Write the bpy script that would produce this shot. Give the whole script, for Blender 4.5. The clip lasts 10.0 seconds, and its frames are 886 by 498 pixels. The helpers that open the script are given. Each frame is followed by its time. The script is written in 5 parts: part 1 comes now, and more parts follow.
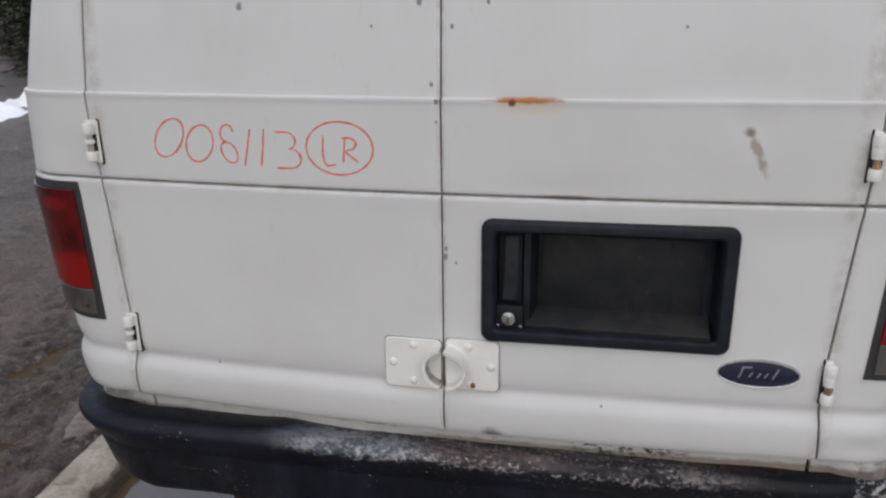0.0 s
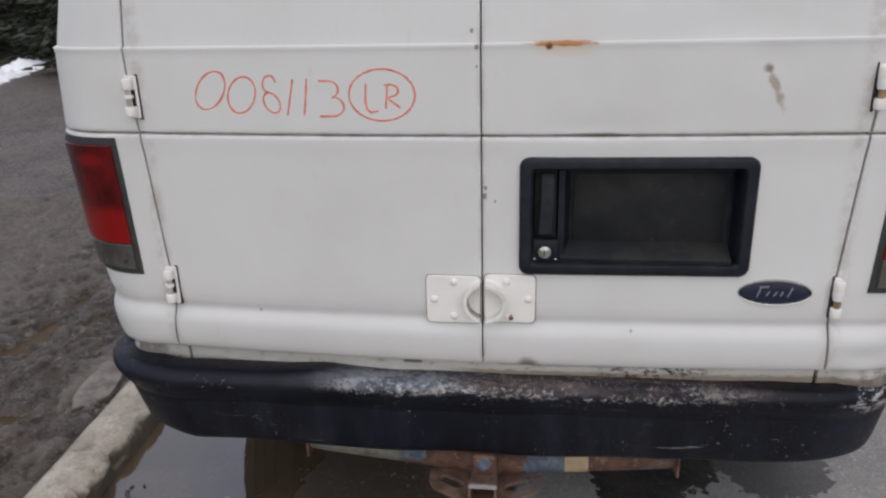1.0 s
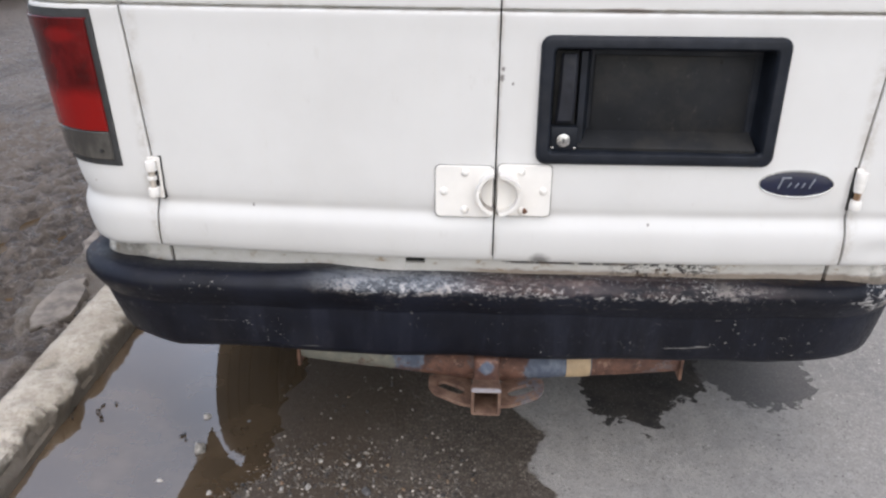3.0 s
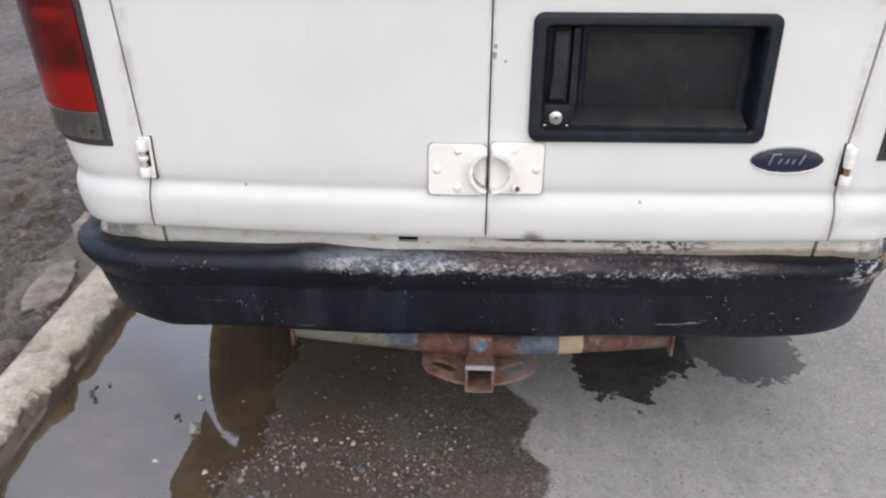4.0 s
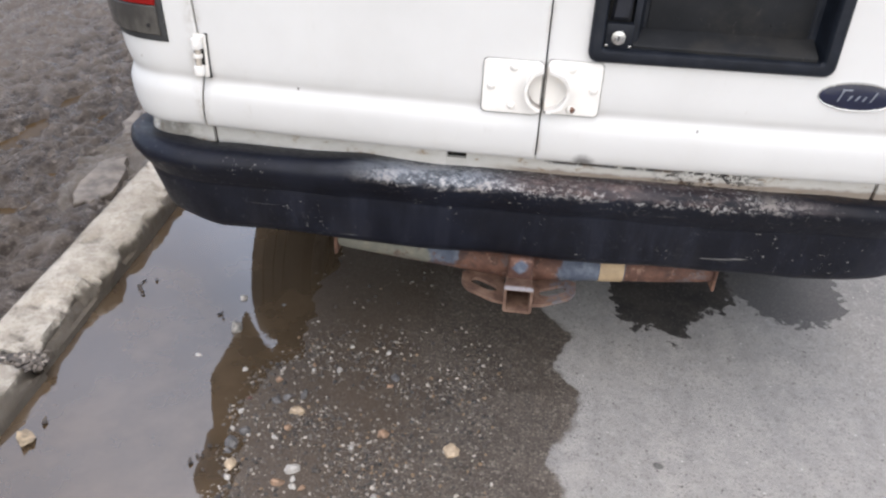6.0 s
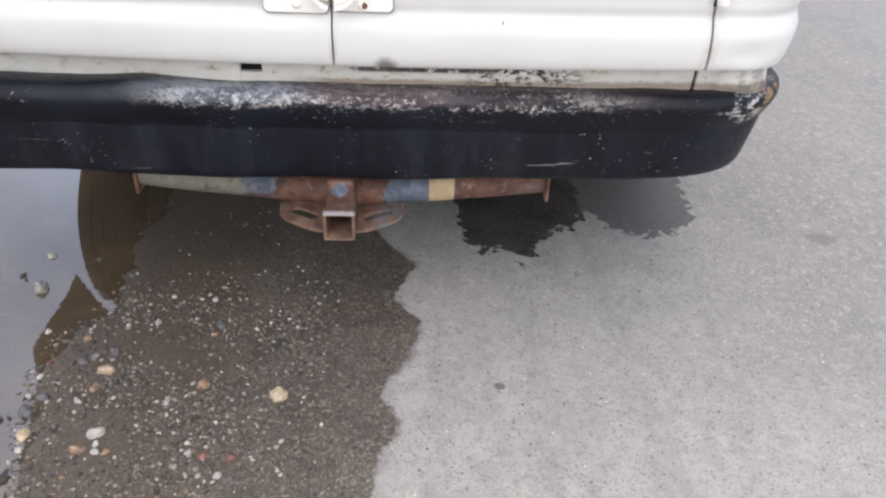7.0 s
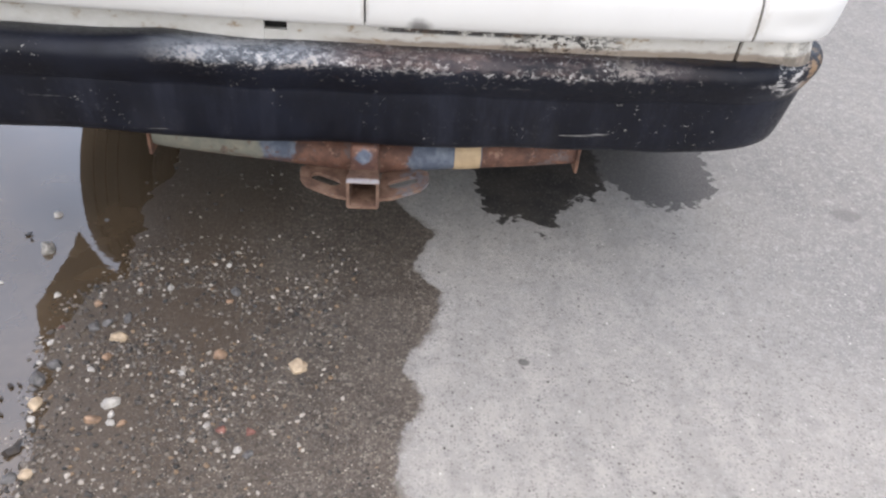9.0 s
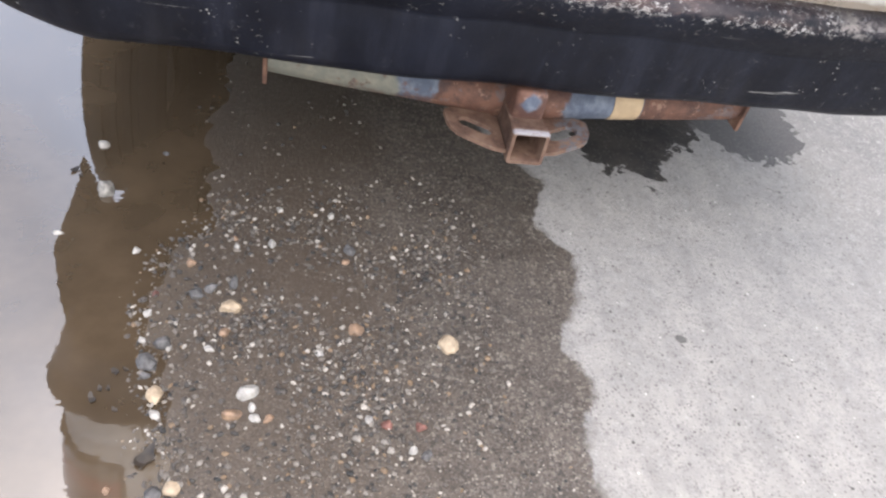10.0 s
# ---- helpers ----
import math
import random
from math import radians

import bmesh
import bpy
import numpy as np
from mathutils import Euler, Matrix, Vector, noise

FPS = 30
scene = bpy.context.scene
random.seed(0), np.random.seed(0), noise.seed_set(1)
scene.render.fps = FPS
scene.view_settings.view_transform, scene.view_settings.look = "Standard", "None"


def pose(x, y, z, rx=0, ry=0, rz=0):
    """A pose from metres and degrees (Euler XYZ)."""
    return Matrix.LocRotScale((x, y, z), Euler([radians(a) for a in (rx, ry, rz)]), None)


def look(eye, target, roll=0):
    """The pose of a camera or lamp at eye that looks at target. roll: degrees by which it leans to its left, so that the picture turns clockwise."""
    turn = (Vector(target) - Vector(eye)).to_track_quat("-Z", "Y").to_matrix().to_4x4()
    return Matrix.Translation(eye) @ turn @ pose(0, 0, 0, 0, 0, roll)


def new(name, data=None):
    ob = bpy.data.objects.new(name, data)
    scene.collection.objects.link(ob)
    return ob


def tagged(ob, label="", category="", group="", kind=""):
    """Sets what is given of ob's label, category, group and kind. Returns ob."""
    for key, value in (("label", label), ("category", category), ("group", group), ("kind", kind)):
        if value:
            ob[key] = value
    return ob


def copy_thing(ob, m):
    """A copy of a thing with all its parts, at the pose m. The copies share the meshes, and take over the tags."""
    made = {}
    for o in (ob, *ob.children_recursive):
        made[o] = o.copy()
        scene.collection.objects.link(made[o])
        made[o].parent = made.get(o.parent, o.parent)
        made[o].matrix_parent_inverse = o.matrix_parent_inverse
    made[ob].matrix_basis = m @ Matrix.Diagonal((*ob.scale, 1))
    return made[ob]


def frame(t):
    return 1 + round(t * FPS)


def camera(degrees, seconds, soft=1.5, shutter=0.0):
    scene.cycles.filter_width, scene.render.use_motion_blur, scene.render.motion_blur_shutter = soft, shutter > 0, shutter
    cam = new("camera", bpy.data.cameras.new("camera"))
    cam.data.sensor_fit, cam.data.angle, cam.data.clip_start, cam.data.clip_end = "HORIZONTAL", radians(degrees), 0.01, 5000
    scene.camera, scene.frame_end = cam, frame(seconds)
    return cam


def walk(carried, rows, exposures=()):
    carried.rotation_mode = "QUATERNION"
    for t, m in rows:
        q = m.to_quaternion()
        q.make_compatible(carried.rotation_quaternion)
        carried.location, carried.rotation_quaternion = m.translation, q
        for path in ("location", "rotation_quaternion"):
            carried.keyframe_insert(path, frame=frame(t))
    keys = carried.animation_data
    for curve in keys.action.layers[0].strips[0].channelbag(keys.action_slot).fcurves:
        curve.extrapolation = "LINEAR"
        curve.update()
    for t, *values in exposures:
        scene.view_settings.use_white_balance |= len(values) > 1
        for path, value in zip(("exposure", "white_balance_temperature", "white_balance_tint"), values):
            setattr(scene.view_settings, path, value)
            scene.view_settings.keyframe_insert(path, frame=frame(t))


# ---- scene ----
cam = camera(61.1, 10.0, soft=2.35)
PATH = [
    (0, (0.283, -1.338, 1.457), (-0.113, 0.528, 0.854), -0.6),
    (0.5, (0.271, -1.45, 1.44), (-0.098, 0.423, 0.836), -3.6),
    (1, (0.12, -1.472, 1.41), (-0.138, 0.4, 0.754), -1.4),
    (1.5, (0.012, -1.511, 1.371), (-0.184, 0.279, 0.5), -0.1),
    (2, (0.027, -1.512, 1.333), (-0.256, 0.241, 0.414), -2.0),
    (2.5, (0.01, -1.442, 1.307), (-0.145, 0.418, 0.591), 1.7),
    (2.7, (-0.009, -1.439, 1.281), (-0.143, 0.411, 0.531), 1.1),
    (3.8, (-0.031, -1.446, 1.271), (-0.089, 0.377, 0.448), 0.3),
    (4, (-0.03, -1.447, 1.271), (-0.104, 0.369, 0.435), 0.4),
    (4.5, (-0.041, -1.477, 1.298), (-0.243, 0.317, 0.438), 0.6),
    (5, (-0.055, -1.46, 1.283), (-0.352, 0.276, 0.336), 0.7),
    (5.2, (-0.058, -1.457, 1.279), (-0.393, 0.275, 0.338), -0.0),
    (6.3, (-0.026, -1.447, 1.225), (-0.046, 0.239, 0.15), 3.5),
    (6.5, (0.041, -1.425, 1.192), (0.107, 0.242, 0.088), 3.0),
    (7, (0.148, -1.372, 1.129), (0.236, 0.295, 0.028), 2.6),
    (7.5, (0.157, -1.378, 1.124), (0.185, 0.302, 0.038), 2.5),
    (8, (0.148, -1.38, 1.134), (0.16, 0.302, 0.051), 2.5),
    (8.5, (0.155, -1.381, 1.139), (0.114, 0.31, 0.072), 2.6),
    (9, (0.074, -1.309, 1.12), (0.193, 0.292, -0.074), 4.7),
    (9.5, (-0.151, -1.252, 1.077), (0.27, 0.219, -0.212), 11.4),
    (10, (-0.418, -1.051, 1.008), (0.008, 0.372, -0.331), 14.6),
]
walk(cam, [(t, look(eye, target, roll)) for t, eye, target, roll in PATH],
     [(0, -0.16), (1.0, -0.02), (1.5, 0.30), (2.0, 0.66), (2.5, 0.67), (4.5, 0.69), (5.0, 0.79), (7.5, 0.88), (9.0, 0.99), (10.0, 1.38)])

# ---- world and light: an even, bright overcast sky ----
world = bpy.data.worlds.new("overcast")
scene.world = world
world.use_nodes = True
wn, wl = world.node_tree.nodes, world.node_tree.links
sky = wn.new("ShaderNodeTexSky")
sky.sky_type, sky.sun_disc = "NISHITA", False
sky.sun_elevation, sky.sun_rotation = radians(77), radians(0)
sky.air_density, sky.dust_density, sky.ozone_density = 1.0, 3.2, 1.0
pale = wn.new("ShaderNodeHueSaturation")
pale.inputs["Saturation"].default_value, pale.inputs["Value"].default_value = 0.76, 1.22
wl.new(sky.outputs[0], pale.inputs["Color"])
clouds = wn.new("ShaderNodeTexNoise")
clouds.inputs["Scale"].default_value, clouds.inputs["Detail"].default_value, clouds.inputs["Distortion"].default_value = 2.2, 5.0, 0.6
drift = wn.new("ShaderNodeMapRange")
drift.inputs[1].default_value, drift.inputs[2].default_value, drift.inputs[3].default_value, drift.inputs[4].default_value = 0.3, 0.7, 0.70, 1.30
wl.new(clouds.outputs["Fac"], drift.inputs[0])
layer = wn.new("ShaderNodeMix")
layer.data_type, layer.blend_type = "RGBA", "MULTIPLY"
layer.inputs[0].default_value = 1.0
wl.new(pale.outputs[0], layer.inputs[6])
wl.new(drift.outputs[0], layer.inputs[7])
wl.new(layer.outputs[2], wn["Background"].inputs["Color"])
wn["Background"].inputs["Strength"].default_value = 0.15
sun_data = bpy.data.lights.new("sun", "SUN")
sun_data.energy, sun_data.angle, sun_data.color = 1.85, radians(90), (1.0, 0.915, 0.82)
sun = new("sun", sun_data)
sun.matrix_world = look((0.8, -8.0, 5.1), (0, 0, 0))


# ---- materials ----
class Nodes:
    """A short hand for building one node material."""

    def __init__(self, name):
        self.mat = bpy.data.materials.new(name)
        self.mat.use_nodes = True
        self.t = self.mat.node_tree
        self.bsdf = self.t.nodes["Principled BSDF"]
        self.pos = self.t.nodes.new("ShaderNodeNewGeometry").outputs["Position"]
        self.xyz = self.t.nodes.new("ShaderNodeSeparateXYZ")
        self.t.links.new(self.pos, self.xyz.inputs[0])
        self.x, self.y, self.z = self.xyz.outputs

    def put(self, socket, v):
        if isinstance(v, bpy.types.NodeSocket):
            self.t.links.new(v, socket)
        elif isinstance(v, tuple) and len(v) == 3 and socket.type == "RGBA":
            socket.default_value = (*v, 1)
        else:
            socket.default_value = v

    def set(self, **kw):
        for k, v in kw.items():
            self.put(self.bsdf.inputs[k.replace("_", " ")], v)
        return self

    def m(self, op, a, b=0.0, c=0.0, clamp=False):
        n = self.t.nodes.new("ShaderNodeMath")
        n.operation, n.use_clamp = op, clamp
        for s, v in zip(n.inputs, (a, b, c)):
            self.put(s, v)
        return n.outputs[0]

    def noise(self, scale, detail=4.0, rough=0.55, stretch=(1, 1, 1), distort=0.0):
        mp = self.t.nodes.new("ShaderNodeMapping")
        mp.inputs["Scale"].default_value = stretch
        self.put(mp.inputs["Vector"], self.pos)
        n = self.t.nodes.new("ShaderNodeTexNoise")
        self.put(n.inputs["Vector"], mp.outputs[0])
        n.inputs["Scale"].default_value, n.inputs["Detail"].default_value = scale, detail
        n.inputs["Roughness"].default_value, n.inputs["Distortion"].default_value = rough, distort
        return n.outputs["Fac"]

    def cells(self, scale, out="Distance", feature="F1", rand=1.0):
        n = self.t.nodes.new("ShaderNodeTexVoronoi")
        n.feature = feature
        self.put(n.inputs["Vector"], self.pos)
        n.inputs["Scale"].default_value = scale
        n.inputs["Randomness"].default_value = rand
        return n.outputs[out]

    def ramp(self, fac, *stops):
        n = self.t.nodes.new("ShaderNodeValToRGB")
        e = n.color_ramp.elements
        while len(e) < len(stops):
            e.new(0.5)
        for el, (p, c) in zip(e, stops):
            el.position = p
            el.color = (*c, 1) if isinstance(c, tuple) else (c, c, c, 1)
        self.put(n.inputs[0], fac)
        return n.outputs[0]

    def step(self, v, a, b):
        """0 below a, 1 above b, smooth between."""
        n = self.t.nodes.new("ShaderNodeMapRange")
        n.interpolation_type = "SMOOTHSTEP"
        flip = a > b
        lo, hi = (b, a) if flip else (a, b)
        n.inputs[1].default_value, n.inputs[2].default_value = lo, hi
        n.inputs[3].default_value, n.inputs[4].default_value = (1.0, 0.0) if flip else (0.0, 1.0)
        self.put(n.inputs[0], v)
        return n.outputs[0]

    def mix(self, fac, a, b, blend="MIX"):
        n = self.t.nodes.new("ShaderNodeMix")
        n.data_type, n.blend_type = "RGBA", blend
        self.put(n.inputs[0], fac)
        self.put(n.inputs[6], a)
        self.put(n.inputs[7], b)
        return n.outputs[2]

    def blob(self, a, b, ca, cb, ra, rb, ragged=0.0, scale=20.0):
        """A soft-edged stain, 1 in its middle, about (ca, cb) in the coordinates a and b."""
        u = self.m("DIVIDE", self.m("SUBTRACT", a, ca), ra)
        v = self.m("DIVIDE", self.m("SUBTRACT", b, cb), rb)
        d = self.m("SQRT", self.m("ADD", self.m("MULTIPLY", u, u), self.m("MULTIPLY", v, v)))
        if ragged:
            d = self.m("ADD", d, self.m("MULTIPLY", self.m("SUBTRACT", self.noise(scale, 5), 0.5), ragged))
        return d

    def bump(self, height, strength=0.3, dist=0.01):
        n = self.t.nodes.new("ShaderNodeBump")
        n.inputs["Strength"].default_value, n.inputs["Distance"].default_value = strength, dist
        self.put(n.inputs["Height"], height)
        self.put(self.bsdf.inputs["Normal"], n.outputs[0])
        return self


def make_white_paint():
    n = Nodes("white_van_paint")
    dust = n.noise(2.2, 6, 0.6)
    streak = n.noise(3.0, 5, 0.6, (9, 9, 0.8))
    fine = n.noise(55, 4, 0.7)
    c = n.mix(n.step(dust, 0.35, 0.75), (0.655, 0.648, 0.634), (0.60, 0.591, 0.575))
    c = n.mix(n.m("MULTIPLY", n.step(streak, 0.5, 0.8), 0.13), c, (0.60, 0.57, 0.52))
    low = n.step(n.z, 0.68, 0.60)
    c = n.mix(n.m("MULTIPLY", low, n.m("MULTIPLY", n.step(n.noise(14, 6, 0.7), 0.45, 0.75), 0.4)), c, (0.50, 0.47, 0.42))
    front = n.step(n.y, 0.25, 0.15)
    # rust run along the swage line
    r1 = n.step(n.blob(n.x, n.z, 0.150, 1.3085, 0.075, 0.007, 1.1, 45), 1.0, 0.45)
    r1b = n.step(n.blob(n.x, n.z, 0.155, 1.298, 0.085, 0.022, 1.4, 25), 1.0, 0.2)
    c = n.mix(n.m("MULTIPLY", n.m("MULTIPLY", r1b, 0.3), front), c, (0.62, 0.44, 0.22))
    c = n.mix(n.m("MULTIPLY", r1, front), c, (0.42, 0.17, 0.045))
    r2 = n.step(n.blob(n.x, n.z, 0.128, 1.304, 0.009, 0.009, 0.8, 60), 1.0, 0.4)
    c = n.mix(n.m("MULTIPLY", r2, front), c, (0.16, 0.05, 0.02))
    # brown smear, running down at a slant
    lean = n.m("ADD", n.x, n.m("MULTIPLY", n.m("SUBTRACT", n.z, 1.22), 0.42))
    r3 = n.step(n.blob(lean, n.z, 0.547, 1.222, 0.0105, 0.054, 2.1, 48), 1.0, 0.35)
    c = n.mix(n.m("MULTIPLY", n.m("MULTIPLY", r3, 0.65), front), c, (0.24, 0.16, 0.09))
    r4 = n.step(n.blob(n.x, n.z, 0.528, 1.258, 0.013, 0.013, 0.9, 60), 1.0, 0.3)
    c = n.mix(n.m("MULTIPLY", n.m("MULTIPLY", r4, 0.75), front), c, (0.15, 0.10, 0.06))
    # grime where the lower swage line is bent in
    r5 = n.step(n.blob(n.x, n.z, 0.225, 1.136, 0.08, 0.007, 0.8, 40), 1.0, 0.3)
    c = n.mix(n.m("MULTIPLY", n.m("MULTIPLY", r5, 0.6), front), c, (0.14, 0.07, 0.05))
    r6 = n.step(n.blob(n.x, n.z, 0.097, 0.638, 0.028, 0.024, 1.0, 30), 1.0, 0.2)
    c = n.mix(n.m("MULTIPLY", n.m("MULTIPLY", r6, 0.75), front), c, (0.07, 0.065, 0.06))
    groove = n.m("MAXIMUM", n.step(n.m("ABSOLUTE", n.m("SUBTRACT", n.z, 1.135)), 0.010, 0.002), 0.0)
    # shade in the lower door crease painted into the colour, with uneven grime
    fold_shade = n.m("MULTIPLY", n.step(n.m("ABSOLUTE", n.m("SUBTRACT", n.z, 0.7425)), 0.016, 0.001), n.m("ADD", 0.16, n.m("MULTIPLY", n.step(n.noise(4, 4, 0.6, (1, 1, 0.2)), 0.35, 0.7), 0.16)))
    c = n.mix(n.m("MULTIPLY", fold_shade, front), c, (0.30, 0.28, 0.26))
    groove = n.m("MAXIMUM", groove, n.step(n.m("ABSOLUTE", n.x), 0.010, 0.003))
    groove = n.m("MAXIMUM", groove, n.step(n.m("ABSOLUTE", n.m("SUBTRACT", n.m("ABSOLUTE", n.x), 0.715)), 0.026, 0.004))
    c = n.mix(n.m("MULTIPLY", n.m("MULTIPLY", groove, n.step(n.noise(24, 6, 0.72), 0.40, 0.64)), 0.36), c, (0.30, 0.25, 0.19))
    scuff = n.m("MULTIPLY", n.step(n.noise(42, 5, 0.72, (1, 1, 0.35)), 0.60, 0.72), n.step(n.noise(3.4, 4), 0.44, 0.62))
    c = n.mix(n.m("MULTIPLY", scuff, 0.22), c, (0.42, 0.38, 0.33))
    # nicks along the door edges and on the upper panels
    nick = None
    for nx, nz, nr in ((-0.382, 1.470, 0.007), (-0.038, 1.474, 0.006), (-0.017, 1.334, 0.0045), (0.020, 1.432, 0.0045), (0.083, 1.473, 0.004), (-0.007, 1.304, 0.005), (0.006, 1.013, 0.006), (0.008, 1.030, 0.004), (0.027, 1.002, 0.003), (-0.500, 0.738, 0.003), (0.311, 0.722, 0.0028), (-0.008, 1.268, 0.003)):
        one = n.step(n.blob(n.x, n.z, nx, nz, nr, nr * 1.3, 1.2, 160), 1.1, 0.5)
        nick = one if nick is None else n.m("MAXIMUM", nick, one)
    c = n.mix(n.m("MULTIPLY", n.m("MULTIPLY", nick, 0.75), front), c, (0.09, 0.075, 0.065))
    specks = n.step(n.cells(13), 0.045, 0.03)
    chips = n.m("MULTIPLY", specks, n.step(n.noise(4.0, 2), 0.52, 0.60))
    c = n.mix(n.m("MULTIPLY", chips, 0.8), c, (0.2, 0.13, 0.08))
    n.set(Base_Color=c, Roughness=n.ramp(n.noise(6, 4), (0.3, 0.42), (0.8, 0.58)), Coat_Weight=0.05, Coat_Roughness=0.25)
    return n.bump(n.m("ADD", n.m("ADD", n.m("MULTIPLY", n.noise(5, 2), 1.0), n.m("MULTIPLY", n.noise(1.8, 2), 2.6)), n.m("MULTIPLY", fine, 0.03)), 0.16, 0.01).mat


def make_sill_paint():
    n = Nodes("flaking_sill_paint")
    a, f = n.noise(38, 6, 0.7, (0.6, 1, 1)), n.noise(70, 6, 0.75, (0.7, 1, 1))
    c = n.ramp(a, (0.3, (0.66, 0.64, 0.61)), (0.58, (0.58, 0.56, 0.52)), (0.66, (0.36, 0.27, 0.18)), (0.75, (0.06, 0.05, 0.045)))
    # rust along the foot of the sill, and paint gone in flakes beside the latch side
    foot = n.m("MULTIPLY", n.step(n.m("ADD", n.z, n.m("MULTIPLY", n.m("SUBTRACT", a, 0.5), 0.03)), 0.592, 0.582), n.step(n.x, -0.12, 0.0))
    c = n.mix(n.m("MULTIPLY", foot, 0.7), c, (0.19, 0.125, 0.075))
    flaked = n.m("MULTIPLY", n.step(n.blob(n.x, n.z, 0.37, 0.595, 0.13, 0.05, 0.7, 20), 1.0, 0.5), n.step(f, 0.50, 0.54))
    flaked = n.m("MAXIMUM", flaked, n.m("MULTIPLY", n.m("MULTIPLY", n.step(n.x, 0.0, 0.05), n.step(n.x, 0.34, 0.28)), n.m("MULTIPLY", n.step(n.z, 0.600, 0.606), n.step(f, 0.40, 0.46))))
    c = n.mix(n.m("MULTIPLY", flaked, 0.95), c, n.mix(n.step(a, 0.5, 0.55), (0.014, 0.013, 0.014), (0.07, 0.045, 0.030)))
    grimy = n.m("MULTIPLY", n.step(n.m("ABSOLUTE", n.x), 0.74, 0.80), n.step(n.noise(18, 5, 0.7), 0.40, 0.62))
    c = n.mix(n.m("MULTIPLY", grimy, 0.75), c, (0.10, 0.088, 0.072))
    n.set(Base_Color=c, Roughness=0.65)
    return n.bump(n.m("ADD", a, n.m("MULTIPLY", flaked, -0.6)), 0.4, 0.004).mat


def make_bumper():
    n = Nodes("scraped_black_bumper_paint")
    cloud, grit, long = n.noise(4, 5, 0.6), n.noise(70, 6, 0.75), n.noise(42, 6, 0.7, (0.25, 1, 1.6))
    c = n.mix(n.step(cloud, 0.35, 0.7), (0.0048, 0.0053, 0.0088), (0.0100, 0.0118, 0.020))
    dust = n.m("MULTIPLY", n.step(n.noise(14, 5, 0.6, (1, 1, 0.3)), 0.45, 0.75), n.step(n.z, 0.50, 0.40))
    c = n.mix(n.m("MULTIPLY", dust, 0.12), c, (0.07, 0.066, 0.07))
    smear = n.m("MULTIPLY", n.step(n.noise(11, 6, 0.7, (1.3, 1, 0.22)), 0.46, 0.68), n.step(n.z, 0.53, 0.49))
    c = n.mix(n.m("MULTIPLY", smear, 0.55), c, (0.019, 0.021, 0.032))
    scurf = n.m("MULTIPLY", n.step(n.noise(60, 6, 0.78), 0.56, 0.70), n.step(n.noise(6, 4), 0.45, 0.65))
    c = n.mix(n.m("MULTIPLY", scurf, 0.35), c, (0.075, 0.075, 0.085))
    # the tread along the upper edge is worn through to primer and rust
    zz = n.m("ADD", n.z, n.m("MULTIPLY", n.x, 0.010))
    speck, blotch = n.noise(120, 6, 0.82, (0.72, 1, 1)), n.noise(17, 6, 0.75, (0.45, 1, 1))
    jitter = n.m("MULTIPLY", n.m("SUBTRACT", n.noise(30, 5, 0.7), 0.5), 0.035)
    zj = n.m("ADD", zz, jitter)
    broken = n.step(n.noise(9, 5, 0.7, (0.6, 1, 1.4)), 0.30, 0.54)
    span = n.m("MULTIPLY", n.m("MULTIPLY", n.step(n.x, -0.42, -0.22), n.step(n.x, 0.68, 0.42)), broken)
    crown = n.m("MULTIPLY", n.step(zj, 0.548, 0.562), n.step(n.y, 0.075, 0.045))
    rusty = n.m("MULTIPLY", n.m("MULTIPLY", crown, span), n.m("MULTIPLY", n.step(n.x, -0.16, -0.02), n.step(n.x, 0.50, 0.34)))
    c = n.mix(n.m("MULTIPLY", rusty, n.m("MULTIPLY", n.step(blotch, 0.36, 0.58), 0.85)), c, n.mix(n.step(speck, 0.4, 0.65), (0.115, 0.076, 0.068), (0.21, 0.16, 0.152)))
    # a dull film where the paint is rubbed thin, all along the worn tread
    film = n.m("MULTIPLY", n.m("MULTIPLY", crown, n.m("MULTIPLY", n.step(n.x, -0.50, -0.30), n.step(n.x, 0.72, 0.50))), n.step(n.noise(13, 5, 0.65, (0.35, 1, 1)), 0.34, 0.62))
    c = n.mix(n.m("MULTIPLY", film, 0.42), c, n.mix(n.step(n.x, -0.12, 0.05), (0.17, 0.185, 0.21), (0.155, 0.125, 0.125)))
    milky = n.m("MULTIPLY", n.m("MULTIPLY", n.step(n.x, -0.40, -0.26), n.step(n.x, 0.02, -0.14)), n.m("MULTIPLY", crown, broken))
    c = n.mix(n.m("MULTIPLY", milky, n.m("MULTIPLY", n.step(n.m("ADD", blotch, n.m("MULTIPLY", speck, 0.9)), 0.86, 1.02), 0.7)), c, (0.28, 0.30, 0.34))
    lip = n.m("MULTIPLY", n.step(zj, 0.540, 0.552), n.step(zj, 0.585, 0.560))
    flake = n.m("MULTIPLY", n.m("MULTIPLY", lip, span), n.step(n.m("ADD", speck, n.m("MULTIPLY", blotch, 0.9)), 0.955, 1.05))
    pale = n.m("MAXIMUM", flake, n.m("MULTIPLY", n.m("MULTIPLY", crown, span), n.m("MULTIPLY", n.step(speck, 0.62, 0.70), 0.7)))
    c = n.mix(n.m("MULTIPLY", pale, 0.78), c, n.mix(n.step(blotch, 0.45, 0.6), (0.62, 0.60, 0.58), (0.40, 0.36, 0.33)))
    ragged = n.m("MULTIPLY", n.m("MULTIPLY", n.step(zj, 0.500, 0.545), n.step(zj, 0.566, 0.552)), n.m("MULTIPLY", span, n.step(n.noise(105, 6, 0.8, (0.8, 1, 0.8)), 0.585, 0.66)))
